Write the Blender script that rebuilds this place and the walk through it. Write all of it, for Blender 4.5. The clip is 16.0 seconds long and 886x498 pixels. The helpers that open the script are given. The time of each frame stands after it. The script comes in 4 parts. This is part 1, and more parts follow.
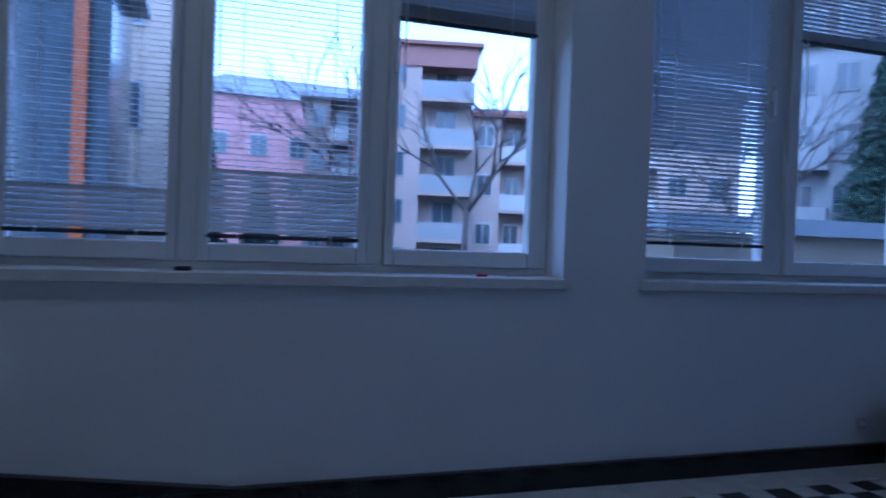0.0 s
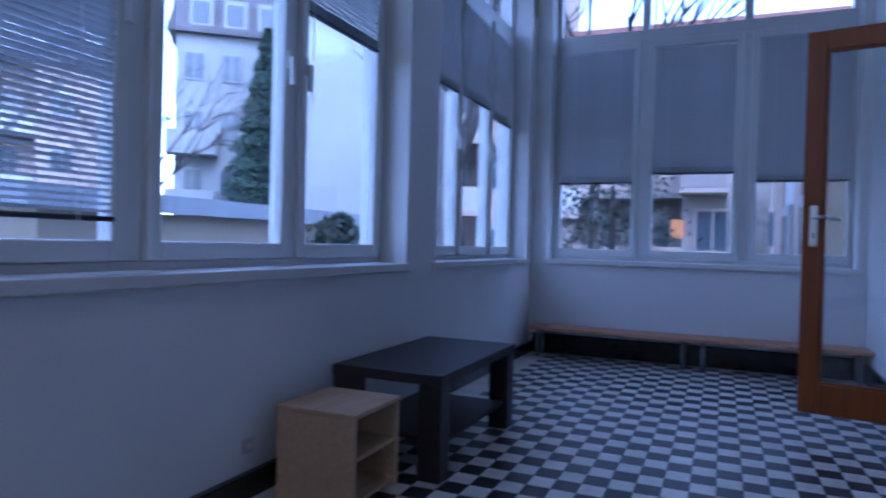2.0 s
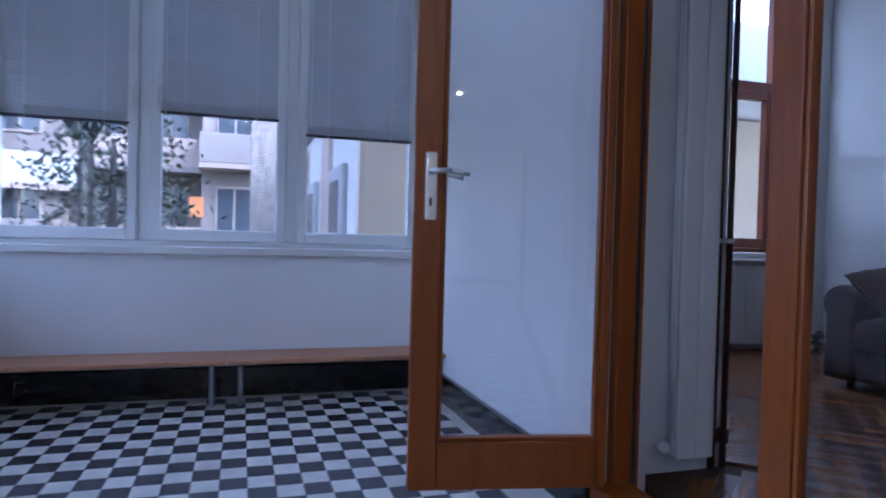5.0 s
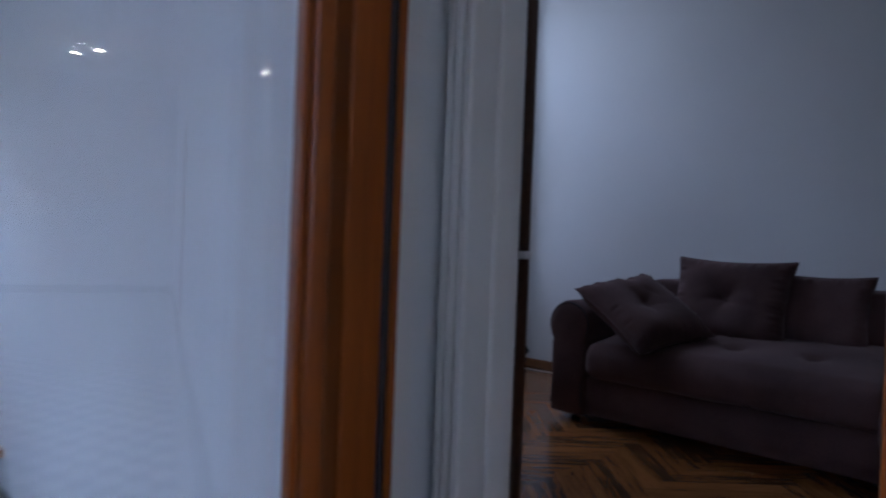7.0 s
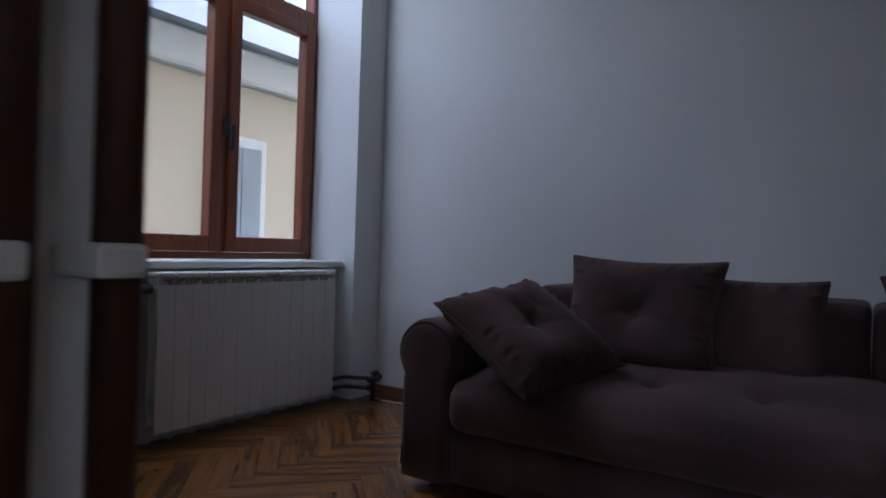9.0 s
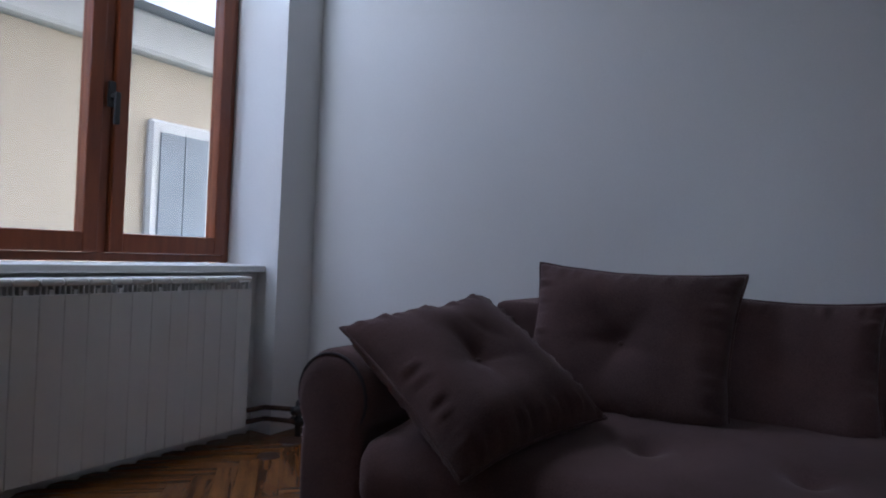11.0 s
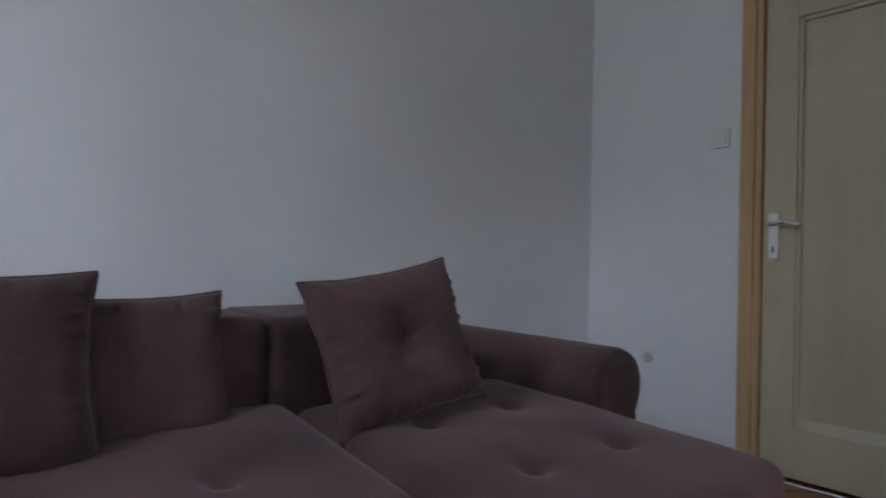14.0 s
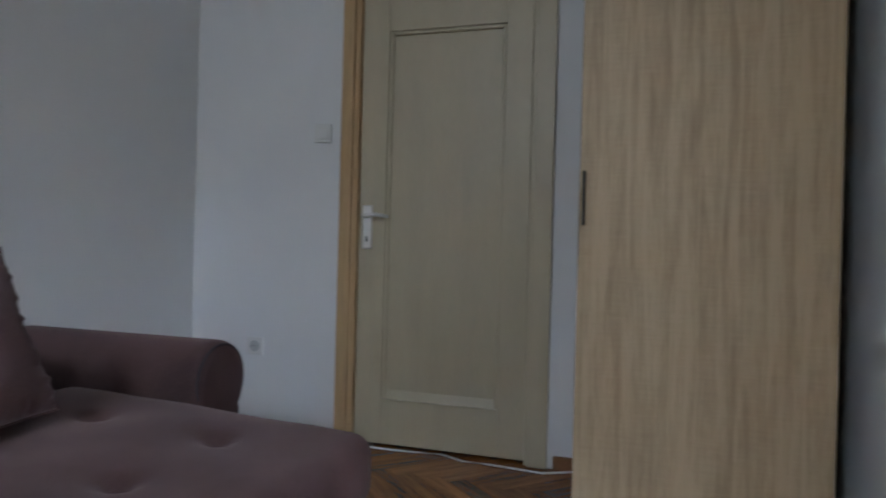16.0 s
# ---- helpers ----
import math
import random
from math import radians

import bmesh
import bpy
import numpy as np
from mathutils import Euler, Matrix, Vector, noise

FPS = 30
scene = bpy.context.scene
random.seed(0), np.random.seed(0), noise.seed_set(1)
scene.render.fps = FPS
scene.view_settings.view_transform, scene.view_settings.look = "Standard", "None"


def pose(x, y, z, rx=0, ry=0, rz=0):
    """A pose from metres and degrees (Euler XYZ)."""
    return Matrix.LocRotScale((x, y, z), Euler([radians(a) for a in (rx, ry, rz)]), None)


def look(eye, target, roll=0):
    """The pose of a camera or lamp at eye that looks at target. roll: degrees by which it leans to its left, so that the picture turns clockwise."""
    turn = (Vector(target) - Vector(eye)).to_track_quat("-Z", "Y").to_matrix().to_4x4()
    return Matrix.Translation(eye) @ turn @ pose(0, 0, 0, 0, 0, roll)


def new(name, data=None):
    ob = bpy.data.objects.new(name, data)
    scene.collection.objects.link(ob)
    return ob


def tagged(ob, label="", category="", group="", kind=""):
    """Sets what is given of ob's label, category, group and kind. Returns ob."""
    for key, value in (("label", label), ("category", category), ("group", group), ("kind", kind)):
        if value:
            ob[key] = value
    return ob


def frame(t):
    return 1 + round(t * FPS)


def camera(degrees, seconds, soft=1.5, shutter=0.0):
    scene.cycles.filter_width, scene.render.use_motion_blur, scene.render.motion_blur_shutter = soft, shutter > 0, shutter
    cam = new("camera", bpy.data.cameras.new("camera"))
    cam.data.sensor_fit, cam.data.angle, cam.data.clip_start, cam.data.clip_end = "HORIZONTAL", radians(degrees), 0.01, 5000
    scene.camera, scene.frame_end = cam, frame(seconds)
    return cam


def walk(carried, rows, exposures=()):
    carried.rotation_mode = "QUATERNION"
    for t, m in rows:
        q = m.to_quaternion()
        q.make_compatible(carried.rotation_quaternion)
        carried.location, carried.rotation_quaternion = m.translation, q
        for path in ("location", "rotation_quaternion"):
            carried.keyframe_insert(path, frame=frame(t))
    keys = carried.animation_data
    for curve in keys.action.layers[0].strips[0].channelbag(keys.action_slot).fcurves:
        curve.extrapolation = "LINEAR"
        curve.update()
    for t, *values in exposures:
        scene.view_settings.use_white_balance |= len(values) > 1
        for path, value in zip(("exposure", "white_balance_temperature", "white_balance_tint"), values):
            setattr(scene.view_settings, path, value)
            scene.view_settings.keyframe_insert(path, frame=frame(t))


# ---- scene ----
cam = camera(69.0, 16.0, soft=1.8, shutter=0.4)
PATH = [
    (0, (0.856, 0.464, 0.901), (1.422, 2.382, 0.879), 2.1),
    (0.5, (1.022, 0.648, 0.917), (1.882, 2.453, 0.882), 2.0),
    (1, (1.282, 0.85, 0.89), (2.449, 2.474, 0.877), 1.5),
    (1.5, (1.518, 1.103, 0.865), (3.067, 2.368, 0.857), 1.5),
    (2, (1.737, 1.218, 0.885), (3.572, 2.015, 0.867), 1.5),
    (2.5, (2.034, 1.373, 0.877), (3.958, 1.919, 0.857), 1.4),
    (3, (2.321, 1.443, 0.853), (4.283, 1.832, 0.833), 1.4),
    (3.2, (2.471, 1.468, 0.857), (4.447, 1.775, 0.832), 1.4),
    (3.5, (2.668, 1.475, 0.860), (4.664, 1.584, 0.834), 1.4),
    (4, (3.032, 1.444, 0.83), (5.023, 1.254, 0.812), 1.4),
    (4.2, (3.155, 1.439, 0.866), (5.135, 1.157, 0.834), 1.3),
    (6.3, (4.352, 1.036, 0.862), (6.04, -0.037, 0.851), 2.4),
    (6.5, (4.486, 0.967, 0.88), (6.119, -0.188, 0.859), 2.5),
    (7, (4.708, 0.718, 0.888), (6.106, -0.709, 0.878), 2.1),
    (7.5, (4.9, 0.432, 0.868), (6.142, -1.134, 0.868), 2.0),
    (8, (4.988, 0.228, 0.87), (6.165, -1.388, 0.864), 1.9),
    (8.5, (5.108, 0.028, 0.88), (6.231, -1.626, 0.875), 1.7),
    (11, (5.414, -0.761, 0.891), (6.462, -2.464, 0.904), 2.5),
    (11.5, (5.457, -0.875, 0.893), (6.233, -2.718, 0.905), 2.1),
    (12, (5.53, -0.983, 0.89), (5.93, -2.943, 0.911), 2.0),
    (12.5, (5.625, -1.04, 0.91), (5.657, -3.04, 0.922), 1.8),
    (13, (5.737, -1.027, 0.905), (5.279, -2.974, 0.93), 1.4),
    (13.5, (5.921, -1.043, 0.921), (4.873, -2.746, 0.934), 1.2),
    (14, (5.919, -0.992, 0.924), (4.639, -2.529, 0.937), 1.2),
    (14.5, (5.918, -0.985, 0.936), (4.423, -2.309, 0.932), 1.4),
    (15, (5.912, -0.98, 0.937), (4.252, -2.09, 0.932), 1.4),
    (15.5, (5.89, -0.988, 0.939), (4.093, -1.864, 0.933), 1.5),
    (16, (5.88, -0.985, 0.937), (3.966, -1.562, 0.934), 1.5),
]
EXPOSURES = [(0.0, 2.3, 3980, 18), (0.5, 2.35, 3980, 20), (1.5, 2.85, 4180, 23), (2.5, 3.2, 4400, 25), (4.0, 3.7, 4700, 24), (6.5, 3.75, 5200, 19), (7.0, 3.7, 5300, 18), (7.5, 3.55, 5450, 17), (8.5, 3.65, 5750, 15), (11.5, 4.35, 5900, 16), (13.5, 5.05, 6250, 14), (16.0, 5.35, 6250, 10)]
walk(cam, [(t, look(e, g, r)) for t, e, g, r in PATH], EXPOSURES)

# ---- light ----
world = bpy.data.worlds.new("sky")
scene.world = world
world.use_nodes = True
wn = world.node_tree
sky = wn.nodes.new("ShaderNodeTexSky")
sky.sky_type = "NISHITA"
sky.sun_disc = False
sky.sun_elevation = radians(40)
sky.sun_rotation = radians(215)
sky.air_density, sky.dust_density, sky.ozone_density = 1.0, 1.2, 1.5
pale = wn.nodes.new("ShaderNodeHueSaturation")
pale.inputs["Saturation"].default_value = 0.55
wn.links.new(sky.outputs[0], pale.inputs["Color"])
wn.links.new(pale.outputs[0], wn.nodes["Background"].inputs[0])
wn.nodes["Background"].inputs[1].default_value = 0.15
sun = new("sun", bpy.data.lights.new("sun", "SUN"))
sun.data.energy, sun.data.angle, sun.data.color = 0.14, radians(40), (1.0, 0.97, 0.93)
sun.matrix_world = look((-8.6, -12.3, 12.6), (0, 0, 0))

# added lamp, out of view in the window head, that brightens the living room
fill_lamp = new("window_fill_lamp", bpy.data.lights.new("window_fill_lamp", "AREA"))
fill_lamp.data.shape, fill_lamp.data.size, fill_lamp.data.size_y = "RECTANGLE", 0.56, 0.5
fill_lamp.data.energy, fill_lamp.data.color = 0.66, (0.78, 0.89, 1.0)
fill_lamp.matrix_world = look((7.72, -1.88, 2.68), (6.9, -2.15, 1.3))


# ---- materials ----
def material(name, colour, rough=0.6, metal=0.0, vary=0.12, scale=6.0, fine=90.0, bump=0.15, stretch=(1, 1, 1), second=None, spec=0.5, island=0.0, depth=0.004, distort=0.0, cross=0.0):
    """A surface with colour variation at two scales and fine relief, in metres."""
    m = bpy.data.materials.new(name)
    m.use_nodes = True
    n, l = m.node_tree.nodes, m.node_tree.links
    b = n["Principled BSDF"]
    b.inputs["Roughness"].default_value, b.inputs["Metallic"].default_value = rough, metal
    b.inputs["Specular IOR Level"].default_value = spec
    co = n.new("ShaderNodeTexCoord")
    mp = n.new("ShaderNodeMapping")
    mp.inputs["Scale"].default_value = stretch
    if island:
        # each piece takes its own stretch of the grain
        place, shift = n.new("ShaderNodeObjectInfo"), n.new("ShaderNodeVectorMath")
        shift.operation = "MULTIPLY_ADD"
        shift.inputs[1].default_value = (7.3, 5.1, 3.7)
        l.new(place.outputs["Location"], shift.inputs[0])
        l.new(co.outputs["Object"], shift.inputs[2])
        l.new(shift.outputs[0], mp.inputs[0])
    else:
        l.new(co.outputs["Object"], mp.inputs[0])
    big, small = n.new("ShaderNodeTexNoise"), n.new("ShaderNodeTexNoise")
    big.inputs["Scale"].default_value, big.inputs["Detail"].default_value = scale, 4
    small.inputs["Scale"].default_value, small.inputs["Detail"].default_value = fine, 5
    big.inputs["Distortion"].default_value = distort
    l.new(mp.outputs[0], big.inputs[0])
    l.new(mp.outputs[0], small.inputs[0])
    add = n.new("ShaderNodeMath")
    add.operation = "ADD"
    half = n.new("ShaderNodeMath")
    half.operation, half.inputs[1].default_value = "MULTIPLY", 0.5
    l.new(small.outputs[0], half.inputs[0])
    l.new(big.outputs[0], add.inputs[0])
    l.new(half.outputs[0], add.inputs[1])
    value = add.outputs[0]
    if cross:
        saw, smap, k = n.new("ShaderNodeTexNoise"), n.new("ShaderNodeMapping"), n.new("ShaderNodeMath")
        smap.inputs["Scale"].default_value = (2.2, 2.2, 45)
        saw.inputs["Scale"].default_value, saw.inputs["Detail"].default_value = 5.0, 3
        l.new(co.outputs["Object"], smap.inputs[0])
        l.new(smap.outputs[0], saw.inputs[0])
        k.operation, k.inputs[1].default_value = "MULTIPLY_ADD", cross
        l.new(saw.outputs[0], k.inputs[0])
        l.new(value, k.inputs[2])
        value = k.outputs[0]
    if island:
        info = n.new("ShaderNodeObjectInfo")
        geo = n.new("ShaderNodeNewGeometry")
        for source in (info.outputs["Random"], geo.outputs["Random Per Island"]):
            k = n.new("ShaderNodeMath")
            k.operation = "MULTIPLY_ADD"
            l.new(source, k.inputs[0])
            k.inputs[1].default_value = island
            l.new(value, k.inputs[2])
            mid = n.new("ShaderNodeMath")
            mid.operation, mid.inputs[1].default_value = "SUBTRACT", island / 2
            l.new(k.outputs[0], mid.inputs[0])
            value = mid.outputs[0]
    ramp = n.new("ShaderNodeValToRGB")
    dark = [c * (1 - vary) for c in colour] if second is None else list(second)
    ramp.color_ramp.elements[0].color, ramp.color_ramp.elements[1].color = (*dark, 1), (*[min(1, c * (1 + vary)) if second is None else c for c in colour], 1)
    ramp.color_ramp.elements[0].position, ramp.color_ramp.elements[1].position = 0.45 + cross / 2, 1.05
    l.new(value, ramp.inputs[0])
    l.new(ramp.outputs[0], b.inputs["Base Color"])
    if bump:
        bp = n.new("ShaderNodeBump")
        bp.inputs["Strength"].default_value, bp.inputs["Distance"].default_value = bump, depth
        l.new(small.outputs[0], bp.inputs["Height"])
        l.new(bp.outputs[0], b.inputs["Normal"])
    return m


def glass_material(name, tint=(0.97, 0.985, 0.99), base=0.035):
    m = bpy.data.materials.new(name)
    m.use_nodes = True
    n, l = m.node_tree.nodes, m.node_tree.links
    n.remove(n["Principled BSDF"])
    clear, gloss, mix, lw = n.new("ShaderNodeBsdfTransparent"), n.new("ShaderNodeBsdfGlossy"), n.new("ShaderNodeMixShader"), n.new("ShaderNodeLayerWeight")
    clear.inputs[0].default_value = (*tint, 1)
    gloss.inputs["Roughness"].default_value = 0.01
    lw.inputs[0].default_value = 0.5
    p, k = n.new("ShaderNodeMath"), n.new("ShaderNodeMath")
    p.operation, p.inputs[1].default_value = "POWER", 5
    k.operation, k.inputs[1].default_value, k.inputs[2].default_value = "MULTIPLY_ADD", 0.9, base
    l.new(lw.outputs["Facing"], p.inputs[0])
    l.new(p.outputs[0], k.inputs[0])
    l.new(k.outputs[0], mix.inputs[0])
    l.new(clear.outputs[0], mix.inputs[1])
    l.new(gloss.outputs[0], mix.inputs[2])
    l.new(mix.outputs[0], n["Material Output"].inputs[0])
    return m


def glow_material(name, colour, power):
    m = bpy.data.materials.new(name)
    m.use_nodes = True
    b = m.node_tree.nodes["Principled BSDF"]
    b.inputs["Base Color"].default_value = (*colour, 1)
    b.inputs["Emission Color"].default_value, b.inputs["Emission Strength"].default_value = (*colour, 1), power
    return m


PLASTER = material("white plaster", (0.75, 0.75, 0.74), 0.85, vary=0.04, scale=1.6, fine=140, bump=0.12)
CEILING = material("ceiling paint", (0.86, 0.86, 0.85), 0.9, vary=0.03, scale=1.2, fine=120, bump=0.08)
BLACK = material("black gloss paint", (0.012, 0.012, 0.014), 0.16, vary=0.3, scale=5, bump=0.05)
TILE_LIGHT = material("cream cement tile", (0.70, 0.68, 0.62), 0.33, vary=0.16, scale=9, fine=160, bump=0.05, island=0.12)
TILE_DARK = material("black cement tile", (0.022, 0.022, 0.027), 0.33, vary=0.35, scale=9, fine=160, bump=0.05, island=0.12)
GROUT = material("dark grout", (0.12, 0.115, 0.11), 0.9, vary=0.2, scale=12)
PVC = material("white window plastic", (0.72, 0.73, 0.72), 0.35, vary=0.03, scale=3, bump=0.0)
SILL = material("white painted sill", (0.70, 0.69, 0.66), 0.5, vary=0.08, scale=7, bump=0.06)
BLIND = material("grey aluminium slat", (0.55, 0.56, 0.58), 0.42, metal=0.15, vary=0.08, scale=3, bump=0.0)
BLIND_RAIL = material("dark blind rail", (0.03, 0.032, 0.04), 0.5, vary=0.1, bump=0.0)
CORD = material("white cord", (0.7, 0.7, 0.7), 0.7, bump=0.0)
VARNISH = material("orange varnished pine", (0.31, 0.080, 0.009), 0.33, vary=0.2, scale=5, fine=30, bump=0.06, stretch=(9, 9, 0.7), second=(0.20, 0.046, 0.005))
WINDOW_WOOD = material("red-brown varnished wood", (0.235, 0.062, 0.02), 0.35, vary=0.2, scale=5, fine=30, bump=0.06, stretch=(9, 9, 0.7), second=(0.15, 0.036, 0.012))
GLASS = glass_material("double window glass", (0.84, 0.85, 0.86))
DOOR_GLASS = glass_material("single door glass", (0.985, 0.99, 0.99), 0.05)
METAL = material("brushed steel", (0.78, 0.77, 0.75), 0.3, metal=1.0, vary=0.08, scale=20, bump=0.02)
GREY_METAL = material("grey painted steel", (0.30, 0.31, 0.33), 0.45, metal=0.3, vary=0.08, bump=0.0)
RADIATOR = material("white radiator enamel", (0.72, 0.70, 0.65), 0.4, vary=0.03, bump=0.0)
PIPE_BROWN = material("worn brown pipe paint", (0.085, 0.034, 0.016), 0.5, vary=0.4, scale=14, bump=0.3, second=(0.035, 0.014, 0.008))
FABRIC = material("taupe velour", (0.092, 0.052, 0.049), 0.95, vary=0.5, scale=3, fine=300, bump=0.4, spec=0.2, depth=0.003)
velour = FABRIC.node_tree.nodes["Principled BSDF"].inputs
velour["Sheen Weight"].default_value, velour["Sheen Roughness"].default_value = 0.25, 0.45
velour["Sheen Tint"].default_value = (0.75, 0.60, 0.57, 1)
FABRIC_PIPING = material("dark velour piping", (0.045, 0.033, 0.038), 0.9, vary=0.2, bump=0.1)
PARQUET = material("oak parquet", (0.30, 0.118, 0.033), 0.22, vary=0.3, scale=3, fine=26, bump=0.05, stretch=(14, 1.2, 1), second=(0.06, 0.02, 0.007), island=0.32)
FLOOR_BASE = material("dark parquet bed", (0.06, 0.025, 0.01), 0.8)
SKIRT_WOOD = material("brown wooden skirting", (0.22, 0.10, 0.04), 0.4, vary=0.25, scale=8, bump=0.05)
DOOR_PAINT = material("cream-olive door paint", (0.48, 0.415, 0.285), 0.42, vary=0.07, scale=3, fine=40, bump=0.06, stretch=(4, 4, 0.7))
TAN_WOOD = material("bare tan wood strip", (0.50, 0.33, 0.16), 0.6, vary=0.15, scale=6, stretch=(8, 8, 0.6), bump=0.06)
SONOMA = material("pale oak laminate", (0.52, 0.395, 0.24), 0.5, scale=3.0, distort=0.9, cross=0.22, fine=28, bump=0.05, stretch=(9, 9, 0.55), second=(0.34, 0.245, 0.14))
CARCASS_BROWN = material("dark brown carcass", (0.13, 0.08, 0.045), 0.5, vary=0.2)
OAK_LIGHT = material("light oak laminate", (0.55, 0.38, 0.23), 0.5, vary=0.15, scale=5, fine=24, stretch=(1, 9, 9), bump=0.03)
BLACK_BROWN = material("black-brown laminate", (0.020, 0.015, 0.017), 0.45, vary=0.25, scale=5, fine=30, stretch=(1, 8, 8), bump=0.03)
BEECH = material("beech board", (0.50, 0.25, 0.13), 0.45, vary=0.15, scale=5, stretch=(8, 1, 8), bump=0.03)
WHITE_PLASTIC = material("white plastic", (0.72, 0.71, 0.68), 0.4, vary=0.03, bump=0.0)
DARK_PLASTIC = material("dark plastic", (0.03, 0.03, 0.03), 0.5, bump=0.0)
RED_PLASTIC = material("red plastic", (0.5, 0.02, 0.02), 0.4, bump=0.0)
PAPER = material("white paper", (0.75, 0.77, 0.8), 0.7, vary=0.03, bump=0.0)
LAMP_GLOW = glow_material("lit spotlight", (1.0, 0.82, 0.55), 26.0)
GROUND = material("wet yard ground", (0.10, 0.11, 0.08), 0.9, vary=0.4, scale=0.4, fine=4, bump=0.4, depth=0.05)
RENDER_BEIGE = material("beige render", (0.34, 0.29, 0.225), 0.9, vary=0.12, scale=0.7, fine=30, bump=0.2)
RENDER_WHITE = material("white render", (0.25, 0.26, 0.26), 0.9, vary=0.10, scale=0.5, fine=30, bump=0.2)
RENDER_PINK = material("pink render", (0.40, 0.22, 0.22), 0.9, vary=0.12, scale=0.5, fine=30, bump=0.2)
RENDER_TAN = material("grey-beige render", (0.33, 0.27, 0.235), 0.9, vary=0.2, scale=0.5, fine=20, bump=0.2)
RENDER_BROWN = material("dull brown render", (0.15, 0.115, 0.10), 0.9, vary=0.25, scale=0.6, fine=20, bump=0.2)
ATTIC = material("red-brown attic cladding", (0.22, 0.115, 0.095), 0.8, vary=0.2, scale=2)
ROOF_DARK = material("dark slate mansard", (0.075, 0.07, 0.075), 0.7, vary=0.3, scale=2, bump=0.3)
SHUTTER = material("grey roller shutter", (0.17, 0.19, 0.21), 0.7, vary=0.12, scale=3, fine=40, bump=0.1, spec=0.2)
# wing front colours, lightened to make up for the shade on that side
WING_WHITE_LIFTED = material("white wing render lightened against shade", (0.62, 0.61, 0.60), 0.9, vary=0.08, scale=0.8, fine=30, bump=0.2)
WING_BEIGE_LIFTED = material("pinkish wing render lightened against shade", (0.50, 0.40, 0.34), 0.9, vary=0.08, scale=0.8, fine=30, bump=0.2)
LIT_ROOM = glow_material("lamplit window", (0.45, 0.18, 0.06), 0.06)
YELLOW = material("yellow panel colour", (0.62, 0.48, 0.08), 0.7, vary=0.2, scale=4)
OUTLET_GREY = material("grey outlet plastic", (0.50, 0.51, 0.50), 0.5, vary=0.05, bump=0.0)
RENDER_GREY = material("stained grey render", (0.22, 0.195, 0.18), 0.9, vary=0.25, scale=0.6, fine=20, bump=0.2)
ROOF_TILE = material("brown roof tile", (0.20, 0.10, 0.075), 0.85, vary=0.3, scale=3, bump=0.3)
ROOF_GREY = material("grey sheet roof", (0.27, 0.29, 0.32), 0.55, vary=0.12, scale=1.5)
PANE_DARK = material("dark window pane", (0.05, 0.065, 0.08), 0.12, vary=0.3, scale=0.8, bump=0.0)
FRAME_WHITE = material("white facade trim", (0.37, 0.37, 0.37), 0.6, vary=0.05, bump=0.0)
STONE = material("rough stone wall", (0.30, 0.27, 0.24), 0.9, vary=0.5, scale=6, fine=24, bump=0.8, depth=0.03)
BARK = material("dark bark", (0.055, 0.048, 0.044), 0.95, vary=0.3, scale=8, bump=0.5)
NEEDLE = material("conifer green", (0.028, 0.052, 0.036), 0.8, vary=0.5, scale=1.5, island=0.3, bump=0.0)
LEAF = material("evergreen shrub leaf", (0.045, 0.062, 0.04), 0.7, vary=0.5, scale=2, island=0.3, bump=0.0)


# ---- building blocks ----
def box(bm, x0, x1, y0, y1, z0, z1, bevel=0.0, seg=2):
    """A box, bevelled if asked, added to bm."""
    t = bmesh.new()
    bmesh.ops.create_cube(t, size=1)
    for v in t.verts:
        v.co = ((x0 + x1) / 2 + v.co.x * (x1 - x0), (y0 + y1) / 2 + v.co.y * (y1 - y0), (z0 + z1) / 2 + v.co.z * (z1 - z0))
    if bevel:
        bmesh.ops.bevel(t, geom=t.edges[:], offset=bevel, segments=seg, profile=0.5, affect="EDGES")
    join(bm, t)
    return bm


def join(bm, t, m=None):
    me = bpy.data.meshes.new("tmp")
    if m is not None:
        t.transform(m)
    t.to_mesh(me)
    t.free()
    bm.from_mesh(me)
    bpy.data.meshes.remove(me)
    return bm


def tube(bm, a, b, r0, r1=None, n=10):
    """A round bar from a to b."""
    a, b = Vector(a), Vector(b)
    t = bmesh.new()
    bmesh.ops.create_cone(t, cap_ends=True, segments=n, radius1=r0, radius2=r0 if r1 is None else r1, depth=(b - a).length)
    return join(bm, t, Matrix.Translation((a + b) / 2) @ (b - a).to_track_quat("Z", "Y").to_matrix().to_4x4())


def cord(bm, pts, r, n=6, closed=False):
    """One round cord swept along a line of points."""
    pts = [Vector(p) for p in pts]
    m, rings = len(pts), []
    for k, p in enumerate(pts):
        way = pts[(k + 1) % m] - pts[k - 1] if closed or 0 < k < m - 1 else (pts[1] - p if k == 0 else p - pts[k - 1])
        q = way.to_track_quat("Z", "Y")
        rings.append([bm.verts.new(p + q @ Vector((r * math.cos(2 * math.pi * i / n), r * math.sin(2 * math.pi * i / n), 0))) for i in range(n)])
    for k in range(m if closed else m - 1):
        a, b = rings[k], rings[(k + 1) % m]
        off = min(range(n), key=lambda o: (a[0].co - b[o].co).length)
        for i in range(n):
            bm.faces.new((a[i], a[(i + 1) % n], b[(i + 1 + off) % n], b[(i + off) % n]))
    if not closed:
        bm.faces.new(rings[0][::-1])
        bm.faces.new(rings[-1])
    return bm


